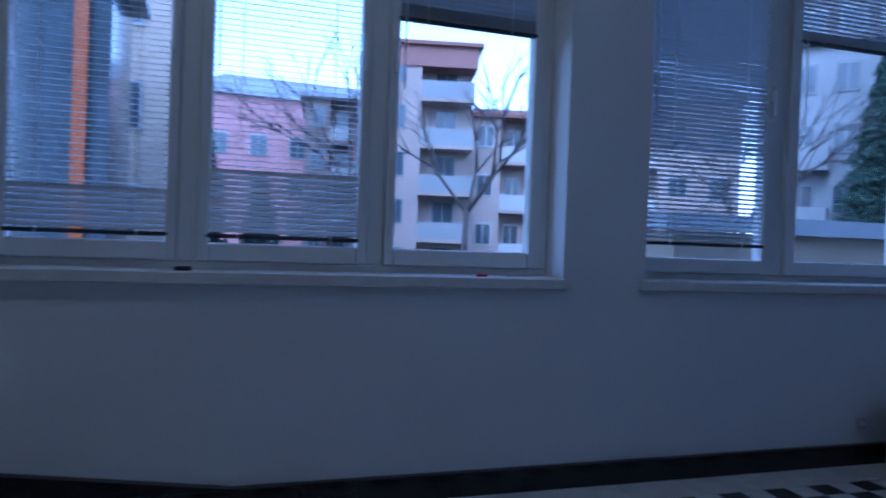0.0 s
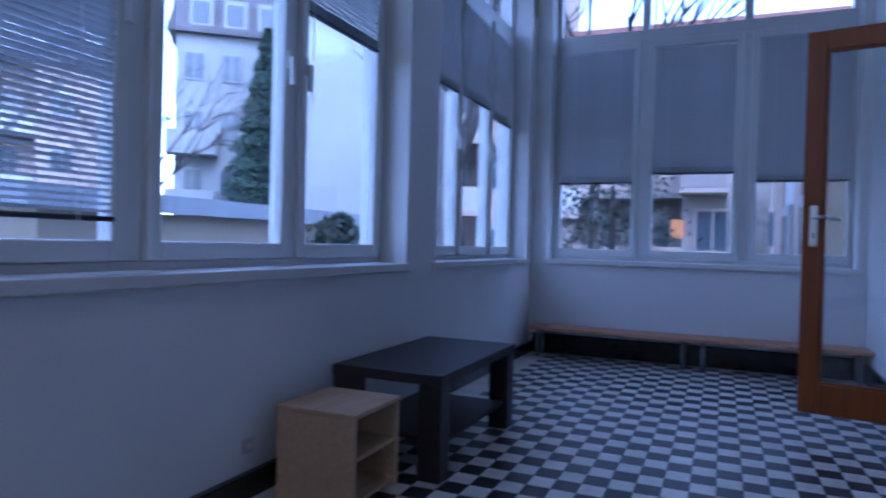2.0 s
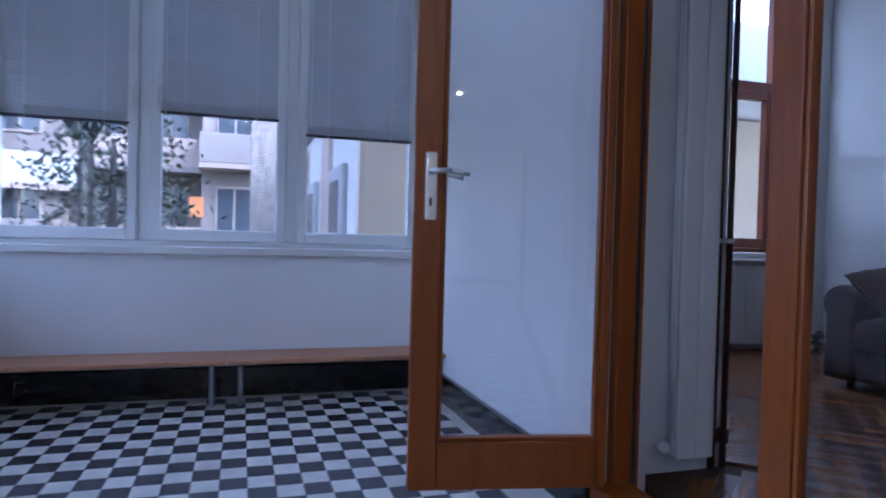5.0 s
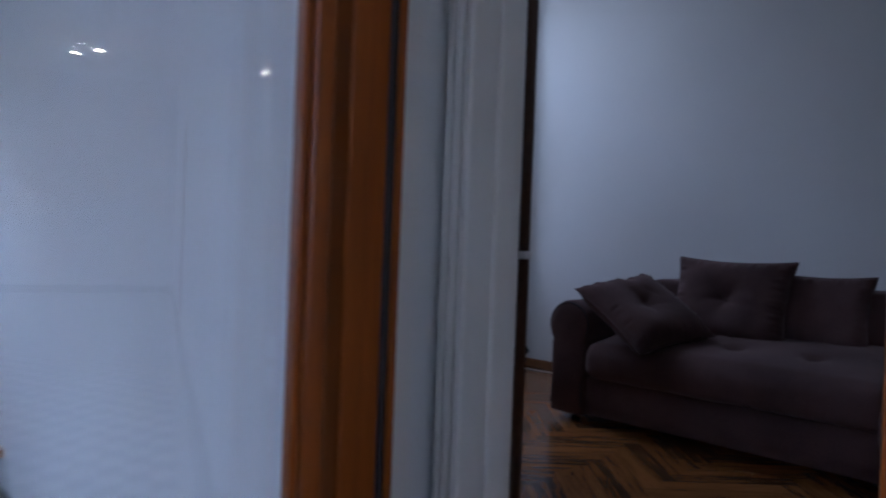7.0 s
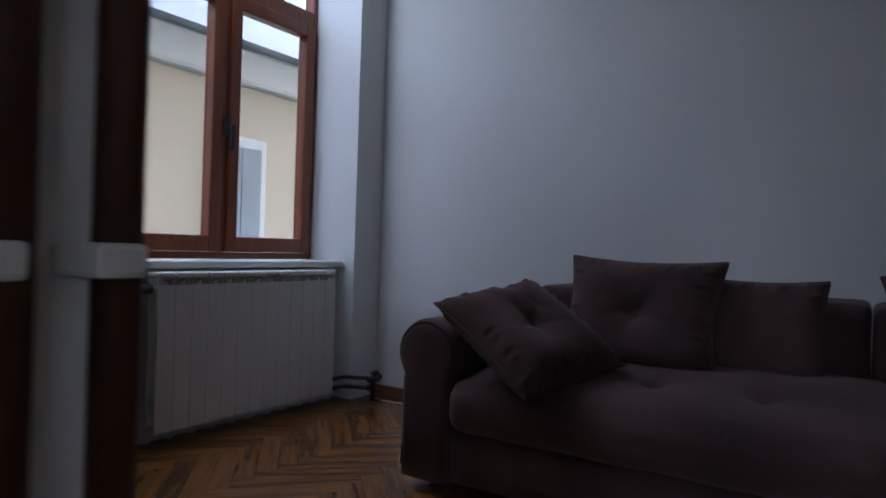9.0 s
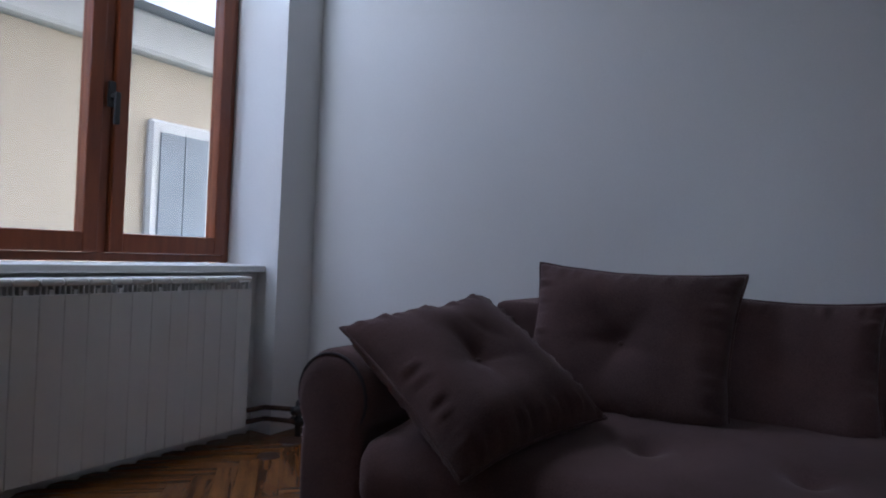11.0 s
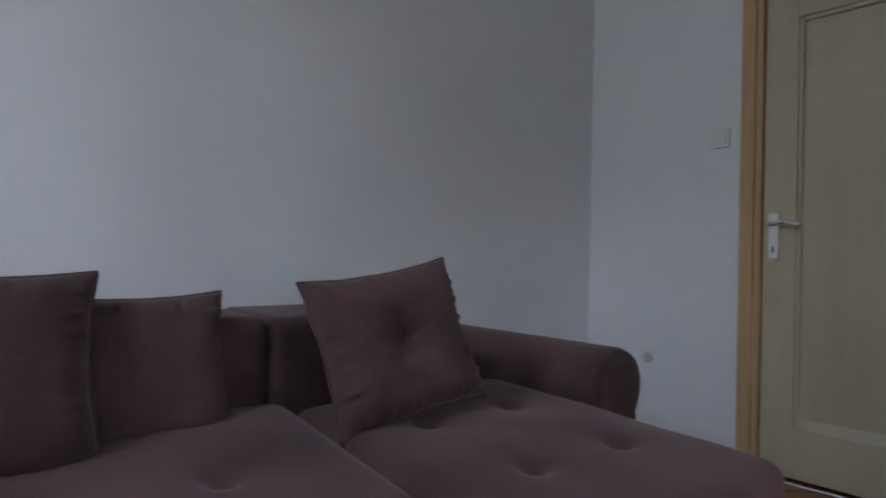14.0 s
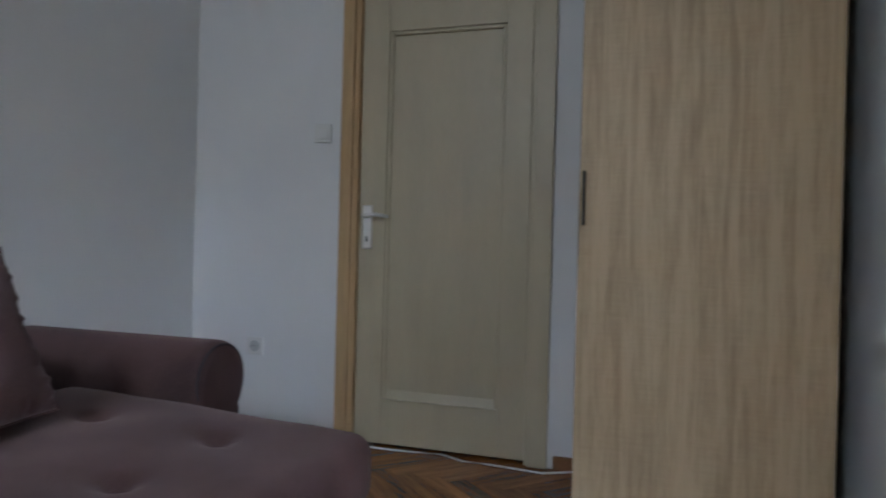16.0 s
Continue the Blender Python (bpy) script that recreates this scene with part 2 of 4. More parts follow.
def ball(bm, c, r, s=(1, 1, 1)):
    t = bmesh.new()
    bmesh.ops.create_icosphere(t, subdivisions=2, radius=r)
    return join(bm, t, Matrix.Translation(c) @ Matrix.Diagonal((*s, 1)))


def bx(*a, **k):
    return box(bmesh.new(), *a, **k)


def mesh_of(name, bm, mat, smooth=False):
    me = bpy.data.meshes.new(name)
    bm.to_mesh(me)
    bm.free()
    me.materials.append(mat)
    if smooth:
        me.shade_smooth()
    return me


def thing(name, bm, mat, label="", category="", kind="", group="", smooth=False):
    return tagged(new(name, mesh_of(name, bm, mat, smooth)), label, category, group, kind)


def empty(name, at, label, category, group="", kind=""):
    ob = new(name)
    ob.empty_display_size = 0.1
    ob.location = at
    return tagged(ob, label, category, group, kind)


def part(name, bm, mat, parent, label="", smooth=False, local=False):
    """One mesh under a thing; bm is in world metres unless local."""
    ob = new(name, mesh_of(name, bm, mat, smooth))
    adopt(ob, parent, local)
    return tagged(ob, label)


def at_of(ob):
    """An object's place in the world, worked out from its parents."""
    return ob.matrix_basis.copy() if ob.parent is None else at_of(ob.parent) @ ob.matrix_parent_inverse @ ob.matrix_basis


def adopt(ob, parent, local=False):
    ob.parent = parent
    if not local:
        ob.matrix_parent_inverse = at_of(parent).inverted()
    return ob


def shared(name, me, parent, m):
    """A piece that shares its mesh, at the place m in the world."""
    ob = new(name, me)
    ob.parent = parent
    ob.matrix_parent_inverse = at_of(parent).inverted()
    ob.matrix_basis = m
    return ob


# ---- large structure ----
# sunroom: x -5.4..7.44, y 0.22..2.82, floor 0; living room: x 3.25..7.53, y -3.03..-0.40, floor 0.055
FL = 0.055
ZF = -0.07
TOP = 3.4


def wall(name, x0, x1, y0, y1, z0, z1, holes, label, along="x"):
    """A wall with rectangular holes (from, to, bottom, top) that go through it."""
    bm = bmesh.new()
    a0, a1 = (x0, x1) if along == "x" else (y0, y1)

    def block(a, b, c, d):
        if b - a > 1e-4 and d - c > 1e-4:
            box(bm, a, b, y0, y1, c, d) if along == "x" else box(bm, x0, x1, a, b, c, d)
    at = a0
    for ha, hb, hc, hd in sorted(holes):
        block(at, ha, z0, z1)
        block(ha, hb, z0, hc)
        block(ha, hb, hd, z1)
        at = hb
    block(at, a1, z0, z1)
    return thing(name, bm, PLASTER, label, "wall", "structure")


W_TOP = 3.3
NORTH = [(-0.05, 2.06), (2.44, 4.92), (5.32, 7.28)]
wall_north = wall("wall_north", -5.6, 7.44, 2.82, 3.12, -0.3, TOP, [(a, b, 0.76, W_TOP) for a, b in NORTH], "white plastered window wall of the sunroom")
wall_east = wall("wall_east", 7.44, 7.74, 0.02, 3.12, -0.3, TOP, [(0.29, 2.67, 0.76, W_TOP)], "white plastered end wall with a wide window", "y")
wall_west = wall("wall_west", -5.6, -5.4, 0.02, 2.82, -0.3, TOP, [], "plain white plastered end wall of the sunroom", "y")
wall_middle = wall("wall_middle", -5.6, 7.44, 0.02, 0.22, -0.3, TOP, [(-1.25, 0.03, 0.0, 2.1), (4.10, 5.47, 0.0, 2.10)], "white wall between sunroom and living room with glazed door openings")
wall_inner_west = wall("wall_inner_west", 3.0, 4.10, -0.335, 0.02, -0.3, TOP, [], "white plastered wall beside the door opening")
wall_inner_east = wall("wall_inner_east", 5.53, 7.53, -0.335, 0.02, -0.3, TOP, [], "white plastered wall beside the door opening")
wall_inner_top = wall("wall_inner_top", 4.10, 5.53, -0.335, 0.02, 2.14, TOP, [], "white plastered wall above the door opening")
wall_south = wall("wall_south", 2.2, 7.53, -3.28, -3.03, -0.3, TOP, [], "bare white plastered wall behind the sofa")
wall_living_west = wall("wall_living_west", 3.0, 3.25, -3.03, -0.335, -0.3, TOP, [(-2.22, -1.38, 0.0, 2.09)], "white plastered wall with a painted door", "y")
wall_living_east = wall("wall_living_east", 7.53, 7.655, -3.28, 0.02, -0.3, TOP, [(-2.81, -1.58, FL - 0.02, 2.95)], "white plastered wall with a deep window reveal", "y")
wall_living_outer = wall("wall_living_outer", 7.655, 7.93, -3.28, 0.02, -0.3, TOP, [(-2.81, -1.58, 0.765, 2.95)], "white plastered wall behind the radiator niche", "y")
wall_back = wall("wall_back", -1.9, 3.0, -1.6, -1.4, -0.3, TOP, [], "plain wall closing the room behind the glazed doors")
wall_back_side = wall("wall_back_side", -1.9, -1.7, -1.4, 0.02, -0.3, TOP, [], "plain wall closing the room behind the glazed doors", "y")
wall_hall = wall("wall_hall", 2.2, 2.3, -3.03, -1.6, -0.3, TOP, [], "plain wall of the hall behind the painted door", "y")
ceiling = thing("ceiling", bx(-5.6, 7.95, -3.3, 3.14, TOP, TOP + 0.2), CEILING, "white painted ceiling", "ceiling", "structure")
# unseen block added overhead to keep the sun off the wing's wall
yard_shade_block = thing("yard_shade_block", bx(-5.6, 7.95, -12.0, 3.14, TOP + 0.2, 9.5), RENDER_BEIGE, "unseen plain block over the rooms, added to shade the yard", "building", "structure")
floor_slab = thing("floor", bx(-5.6, 7.74, 0.02, 3.1, -0.3, ZF - 0.006), GROUT, "dark grout bed under black and cream chequered tiles", "floor", "structure")
floor_living = thing("floor_living", bx(2.2, 7.7, -3.2, 0.02, -0.3, FL - 0.012), FLOOR_BASE, "herringbone oak parquet floor", "floor", "structure")

# black skirting of the sunroom
for a, b, c, d, top in [(-5.4, 7.44, 2.785, 2.82, 0.022), (7.405, 7.44, 0.255, 2.785, 0.10), (5.47, 7.405, 0.22, 0.255, 0.075), (0.03, 4.10, 0.22, 0.255, 0.075), (-5.365, -1.25, 0.22, 0.255, 0.075), (-5.4, -5.365, 0.255, 2.785, 0.05)]:
    thing("baseboard", bx(a, b, c, d, ZF - 0.004, top, bevel=0.006, seg=2), BLACK, "glossy black plinth along the sunroom wall", "baseboard", "structure")
for a, b, c, d in [(3.25, 7.53, -3.03, -3.012), (3.25, 3.268, -3.012, -2.30), (3.25, 3.268, -1.29, -0.335), (3.268, 4.10, -0.353, -0.335), (5.53, 7.53, -0.353, -0.335)]:
    thing("baseboard", bx(a, b, c, d, FL - 0.003, FL + 0.055, bevel=0.004, seg=1), SKIRT_WOOD, "low brown wooden skirting in the living room", "baseboard", "structure")
bm = bx(-5.364, 0.8, 2.786, 2.819, 0.0222, 0.14)
for v in bm.verts:
    if v.co.z > 0.1 and v.co.x > 0:
        v.co = (-0.1, v.co.y, 0.14)
thing("baseboard", bm, BLACK, "taller stretch of black plinth with an uneven top", "baseboard", "structure")
thing("trim", bx(4.10, 5.47, 0.10, 0.235, ZF - 0.004, FL + 0.004, bevel=0.006), VARNISH, "varnished wooden threshold", "threshold", "structure")


# ---- windows of the sunroom ----
def casement_window(name, along, a0, a1, y_in, y_out, panes, blinds, label):
    """A three-part plastic window with fixed lights above; along x or y; blinds: bottom height, slat tilt."""
    flip = (lambda a, b, c, d: (a, b, c, d)) if along == "x" else (lambda a, b, c, d: (c, d, a, b))

    def bar(a, b, z0, z1, d0=0.0, d1=0.07, bm=None):
        return box(bm if bm is not None else bmesh.new(), *flip(a, b, y_in + d0, y_in + d1), z0, z1, bevel=0.006, seg=2)
    w = tagged(new(name), label, "window", kind="structure")
    w.location = (((a0 + a1) / 2, y_in, 0.76) if along == "x" else (y_in, (a0 + a1) / 2, 0.76))
    bm = bmesh.new()
    bar(a0, a1, 0.762, 0.80, bm=bm)
    bar(a0, a1, 2.70, 2.80, bm=bm)
    bar(a0, a1, W_TOP - 0.06, W_TOP - 0.002, bm=bm)
    edges = [a0] + [(panes[i][1] + panes[i + 1][0]) / 2 for i in range(len(panes) - 1)] + [a1]
    for i, e in enumerate(edges):
        lo, hi = (e, e + 0.045) if i == 0 else (e - 0.045, e) if i == len(edges) - 1 else (e - 0.035, e + 0.035)
        bar(lo + 0.001, hi - 0.001, 0.80, 2.70, bm=bm)
        bar(lo + 0.001, hi - 0.001, 2.80, W_TOP - 0.06, bm=bm)
    part("window_frame", bm, PVC, w)
    for i, (p0, p1) in enumerate(panes):
        lo = edges[i] + (0.045 if i == 0 else 0.035)
        hi = edges[i + 1] - (0.045 if i == len(panes) - 1 else 0.035)
        bm = bmesh.new()
        for q in ((lo, p0, 0.80, 2.70), (p1, hi, 0.80, 2.70), (p0, p1, 0.80, 0.868), (p0, p1, 2.62, 2.70)):
            bar(q[0] + 0.001, q[1] - 0.001, q[2] + 0.001, q[3] - 0.001, d0=-0.022, d1=0.045, bm=bm)
        sash = part("sash", bm, PVC, w)
        g = part("pane", bx(*flip(p0 - 0.005, p1 + 0.005, y_in + 0.012, y_in + 0.018), 0.862, 2.626), GLASS, sash)
        g.visible_shadow = False
        bm = bmesh.new()
        hy = (p1 + hi) / 2 if i != 2 else (lo + p0) / 2
        box(bm, *flip(hy - 0.014, hy + 0.014, y_in - 0.034, y_in - 0.022), 1.62, 1.70, bevel=0.004)
        box(bm, *flip(hy - 0.010, hy + 0.010, y_in - 0.055, y_in - 0.036), 1.55, 1.67, bevel=0.004)
        part("handle", bm, PVC, sash, "white window handle")
        g = part("pane", bx(*flip(lo, hi, y_in + 0.03, y_in + 0.036), 2.80, W_TOP - 0.06), GLASS, w)
        g.visible_shadow = False
        bottom, tilt, *low = blinds[i]
        venetian(along, p0 - 0.012, p1 + 0.012, y_in - 0.012, bottom, tilt, low=low)
    return w


SLATS = {}


def venetian(along, a0, a1, y, bottom, tilt, top=2.64, low=()):
    """A venetian blind before a pane; low: height below which the slats hang at another tilt."""
    full = bottom < 1.0
    b = empty("venetian_blind", ((a0 + a1) / 2, y, top) if along == "x" else (y, (a0 + a1) / 2, top), "grey aluminium venetian blind, " + ("let down over the whole pane" if full else "half let down before the pane"), "blind", "venetian blinds of the sunroom")
    flip = (lambda p, q, c, d: (p, q, c, d)) if along == "x" else (lambda p, q, c, d: (c, d, p, q))
    part("headrail", bx(*flip(a0, a1, y - 0.012, y + 0.012), top - 0.025, top, bevel=0.003, seg=1), BLIND, b)
    part("bottom_rail", bx(*flip(a0, a1, y - 0.011, y + 0.011), bottom, bottom + 0.016, bevel=0.003, seg=1), BLIND_RAIL, b, "dark bottom rail")
    pitch, stack = 0.0215, 0 if full else 9
    w = round(a1 - a0, 3)

    def slat(tilt):
        key = (along, w, tilt)
        if key not in SLATS:
            bm = bmesh.new()
            hw, c, s = 0.0125, math.cos(radians(tilt)), math.sin(radians(tilt))
            rows = []
            for k in range(4):
                u = -hw + 2 * hw * k / 3
                h = 0.0022 * (1 - (u / hw) ** 2)
                d, z = u * c - h * s, u * s + h * c
                rows.append([bm.verts.new((x, d, z) if along == "x" else (d, x, z)) for x in (-w / 2, w / 2)])
            for k in range(3):
                bm.faces.new((rows[k][0], rows[k][1], rows[k + 1][1], rows[k + 1][0]))
            SLATS[key] = mesh_of("slat", bm, BLIND, True)
        return SLATS[key]
    z = bottom + 0.022
    zs = [z + 0.0045 * k for k in range(stack)]
    z = zs[-1] + 0.02 if zs else z + 0.01
    while z < top - 0.035:
        zs.append(z)
        z += pitch
    cx = (a0 + a1) / 2
    for z in zs:
        m = pose(cx, y, z, 0, random.uniform(-0.12, 0.12)) if along == "x" else pose(y, cx, z, random.uniform(-0.12, 0.12))
        shared("slat", slat(low[1] if low and z < low[0] else tilt), b, m)
    for f in (0.2, 0.8):
        x = a0 + (a1 - a0) * f
        part("cord", bx(*flip(x - 0.0015, x + 0.0015, y - 0.016, y - 0.014), bottom, top), CORD, b)
    x = a0 + 0.03
    part("wand", tube(bmesh.new(), (x, y - 0.02, top - 0.03) if along == "x" else (y - 0.02, a1 - 0.03, top - 0.03), (x, y - 0.02, 1.5) if along == "x" else (y - 0.02, a1 - 0.03, 1.5), 0.003, n=6), CORD, b, "clear tilt wand")


casement_window("window_1", "x", -0.05, 2.06, 2.985, 3.1, [(0.05, 0.55), (0.70, 1.24), (1.39, 1.965)], [(0.885, 16, 1.06, 52), (0.885, 14, 1.15, 50), (1.77, -50)], "white plastic three-part window with blinds, two let right down")
casement_window("window_2", "x", 2.44, 4.92, 2.985, 3.1, [(2.535, 3.165), (3.36, 4.0), (4.175, 4.80)], [(0.925, -36, 1.35, -20), (1.92, -3), (1.91, -6)], "white plastic three-part window with half-raised blinds")
casement_window("window_3", "x", 5.32, 7.28, 2.985, 3.1, [(5.42, 5.96), (6.06, 6.62), (6.72, 7.18)], [(1.95, -52), (1.96, -52), (1.91, -52)], "white plastic three-part window in the corner with half-raised blinds")
casement_window("window_4", "y", 0.29, 2.67, 7.615, 7.72, [(0.34, 0.98), (1.16, 1.795), (1.975, 2.60)], [(1.45, -62), (1.525, -62), (1.45, -62)], "white plastic three-part window over the bench, blinds half down")
for a, b in ((-0.07, 2.06), (2.41, 4.90), (5.24, 7.30)):
    thing("window_sill", bx(a, b, 2.785, 2.985, 0.728, 0.77, bevel=0.005), SILL, "white painted window sill", "window sill", "structure")
thing("window_sill", bx(7.405, 7.615, 0.26, 2.70, 0.728, 0.77, bevel=0.005), SILL, "white painted window sill", "window sill", "structure")


# ---- glazed doors ----
def door_leaf(m, label, name="glazed_door", w=0.635, h=1.96, hand=1, handle=True, hinge_stile=0.092):
    """A varnished door leaf with one tall pane; hinged at its own x = 0, free edge at x = w; y is its thickness."""
    d = empty(name, (0, 0, 0), label, "door")
    t = 0.022
    st, br, tr = 0.092, 0.155, 0.1
    sh = hinge_stile
    for n, q in (("stile", (0, sh, 0, h)), ("stile", (w - st, w, 0, h)), ("bottom_rail", (sh, w - st, 0, br)), ("top_rail", (sh, w - st, h - tr, h))):
        part(n, bx(q[0] + 0.0005, q[1] - 0.0005, -t, t, q[2], q[3], bevel=0.005), VARNISH, d, local=True)
    bm = bmesh.new()
    for q in ((sh, sh + 0.012, br, h - tr), (w - st - 0.012, w - st, br, h - tr), (sh + 0.012, w - st - 0.012, br, br + 0.012), (sh + 0.012, w - st - 0.012, h - tr - 0.012, h - tr)):
        box(bm, q[0], q[1], -t + 0.006, t - 0.006, q[2], q[3], bevel=0.003, seg=1)
    part("glazing_bead", bm, VARNISH, d, local=True)
    g = part("pane", bx(sh + 0.004, w - st - 0.004, -0.003, 0.003, br + 0.004, h - tr - 0.004), DOOR_GLASS, d, local=True)
    g.visible_shadow = False
    if handle:
        x = w - 0.052
        for s in (-1, 1):
            y0, y1 = sorted((s * (t + 0.001), s * (t + 0.009)))
            plate = part("handle_plate", bx(x - 0.019, x + 0.019, y0, y1, 0.855, 1.068, bevel=0.008, seg=3), METAL, d, "steel door handle plate", local=True)
            bm = tube(bmesh.new(), (x, s * t, 1.005), (x, s * (t + 0.05), 1.005), 0.009)
            tube(bm, (x, s * (t + 0.05), 1.005), (x - 0.06, s * (t + 0.052), 1.008), 0.009, 0.008)
            tube(bm, (x - 0.06, s * (t + 0.052), 1.008), (x - 0.115, s * (t + 0.045), 0.998), 0.008, 0.007)
            ball(bm, (x, s * (t + 0.05), 1.005), 0.0092)
            part("lever", bm, METAL, plate, "curved steel lever", smooth=True, local=True)
            part("keyhole", bx(x - 0.004, x + 0.004, min(s * (t + 0.0091), s * (t + 0.0105)), max(s * (t + 0.0091), s * (t + 0.0105)), 0.90, 0.925), DARK_PLASTIC, plate, local=True)
        part("lock_plate", bx(w - 0.0004, w + 0.0015, -0.01, 0.01, 0.88, 1.06), METAL, d, "steel lock plate on the edge", local=True)
    for z in (0.25, 0.98, 1.7):
        part("hinge", tube(bmesh.new(), (-0.008, t * hand, z), (-0.008, t * hand, z + 0.09), 0.007), METAL, d, local=True)
    d.matrix_basis = m
    return d


door_leaf(pose(5.437, 0.205, 0.06, 0, 0, 79), "varnished glazed door leaf with a steel handle, standing open", handle=True, hand=-1, hinge_stile=0.032, w=0.649)
door_leaf(pose(4.165, 0.17, 0.06, 0, 0, 0), "varnished glazed door leaf, closed and bolted", handle=False)
door_leaf(pose(-1.235, 0.17, 0.06, 0, 0, 0), "varnished glazed door leaf, closed", handle=False)
door_leaf(pose(0.015, 0.17, 0.06, 0, 0, 180), "varnished glazed door leaf, closed", handle=False)
bm = bmesh.new()
for z in (0.55, 0.62):
    box(bm, 4.801, 4.806, 0.158, 0.182, z, z + 0.05, bevel=0.002)
thing("door_latch", bm, METAL, "small steel latch plates on the door edge", "latch", "structure")


def door_frame(name, a, b, post=0.065, y0=0.115, y1=0.222):
    """Rebated wooden posts and head of a door opening."""
    f = tagged(new(name), "varnished wooden door frame", "door frame", kind="structure")
    f.location = ((a + b) / 2, 0.12, 0)
    for x0, x1, s in ((a, a + post, 1), (b - post, b, -1)):
        bm = bx(x0, x1, y0, y1 - 0.075, 0.0, 2.10, bevel=0.005)
        lo, hi = (x0, x1 - 0.022) if s > 0 else (x0 + 0.022, x1)
        box(bm, lo, hi, y1 - 0.075, y1, 0.0, 2.10, bevel=0.005)
        part("door_post", bm, VARNISH, f)
        part("seal", bx(*( (x1 - 0.021, x1 - 0.012) if s > 0 else (x0 + 0.012, x0 + 0.021)), y1 - 0.074, y1 - 0.066, 0.06, 2.04), BLIND_RAIL, f, "dark rubber seal")
    part("door_head", bx(a + post, b - post, y0, y1, 2.03, 2.10, bevel=0.005), VARNISH, f)
    return f


door_frame("door_frame_1", 4.10, 5.47, y0=0.1, y1=0.176)
door_frame("door_frame_2", -1.25, 0.03)

# ---- living room window ----
w = tagged(new("window_5"), "red-brown wooden window with two casements and lights above", "window", kind="structure")
w.location = (7.87, -2.2, 0.8)
wx0, wx1 = 7.855, 7.925
bm = bmesh.new()
for y0, y1, z0, z1 in ((-2.809, -2.775, 0.802, 2.948), (-1.615, -1.581, 0.802, 2.948), (-2.775, -1.615, 0.802, 0.835), (-2.775, -1.615, 2.11, 2.19), (-2.775, -1.615, 2.915, 2.948), (-2.215, -2.175, 0.835, 2.11)):
    box(bm, wx0, wx1, y0, y1, z0, z1, bevel=0.005)
part("window_frame", bm, WINDOW_WOOD, w)
for y0, y1 in ((-2.773, -2.217), (-2.173, -1.617)):
    bm = bmesh.new()
    for q in ((y0, y0 + 0.06, 0.837, 2.108), (y1 - 0.06, y1, 0.837, 2.108), (y0 + 0.06, y1 - 0.06, 0.837, 0.915), (y0 + 0.06, y1 - 0.06, 2.04, 2.108)):
        box(bm, wx0 - 0.018, wx1 - 0.02, q[0], q[1], q[2], q[3], bevel=0.006)
    sash = part("sash", bm, WINDOW_WOOD, w)
    g = part("pane", bx(7.875, 7.881, y0 + 0.056, y1 - 0.056, 0.911, 2.044), GLASS, sash)
    g.visible_shadow = False
    g = part("pane", bx(7.885, 7.891, y0 + 0.01, y1 - 0.01, 2.185, 2.92), GLASS, w)
    g.visible_shadow = False
bm = bx(7.825, 7.838, -2.212, -2.182, 1.40, 1.50, bevel=0.004)
box(bm, 7.79, 7.826, -2.208, -2.188, 1.43, 1.45, bevel=0.004)
box(bm, 7.785, 7.80, -2.209, -2.187, 1.33, 1.455, bevel=0.005)
part("handle", bm, DARK_PLASTIC, w, "dark window handle")
thing("window_sill", bx(7.60, 7.85, -2.809, -1.581, 0.77, 0.80, bevel=0.006), SILL, "white window sill over the radiator", "window sill", "structure")

# ---- tiles of the sunroom floor ----
TX, TY = 0.1115, 0.0998
X0, Y0 = 7.3593, 0.3185
NX, NY = 114, 23
PIECES = {}


def tile_mesh(light, a, b):
    key = (light, a, b)
    if key not in PIECES:
        PIECES[key] = mesh_of("tile", bx(-a / 2, a / 2, -b / 2, b / 2, -0.006, 0, bevel=0.0012, seg=1), TILE_LIGHT if light else TILE_DARK)
    return PIECES[key]


REST = {True: ([], []), False: ([], [])}


def put_tile(light, cx, cy, a, b, near):
    a, b = a - 0.0022, b - 0.0022
    z = random.uniform(-0.0004, 0.0004)
    if near:
        shared("tile", tile_mesh(light, round(a, 4), round(b, 4)), floor_slab, Matrix.Translation((cx, cy, ZF + z)))
    else:
        v, f = REST[light]
        k = len(v)
        v += [(cx + sx * a / 2, cy + sy * b / 2, zz) for zz in (ZF - 0.006, ZF + z) for sx, sy in ((-1, -1), (1, -1), (1, 1), (-1, 1))]
        f += [(k + 4, k + 5, k + 6, k + 7), (k, k + 1, k + 5, k + 4), (k + 1, k + 2, k + 6, k + 5), (k + 2, k + 3, k + 7, k + 6), (k + 3, k, k + 4, k + 7)]


for i in range(NX):
    for j in range(NY):
        cx, cy = X0 - (i + 0.5) * TX, Y0 + (j + 0.5) * TY
        put_tile((i + j) % 2 == 0, cx, cy, TX, TY, 3.9 < cx < 5.9 and 0.5 < cy < 1.95)
for i in range(0, 42):
    put_tile(True, 7.26 - 0.3 * i, 0.2868, 0.3, 0.0635, False)
    put_tile(True, 7.26 - 0.3 * i, 2.6995, 0.3, 0.171, False)
for j in range(8):
    put_tile(True, 7.3822, 0.405 + 0.3 * j, 0.0457, 0.3, False)
for light, (v, f) in REST.items():
    me = bpy.data.meshes.new("tiles")
    me.from_pydata(v, [], f)
    me.materials.append(TILE_LIGHT if light else TILE_DARK)
    ob = new("floor_tiles", me)
    adopt(ob, floor_slab)
    tagged(ob, "cream cement floor tiles" if light else "black cement floor tiles", kind="stuff")

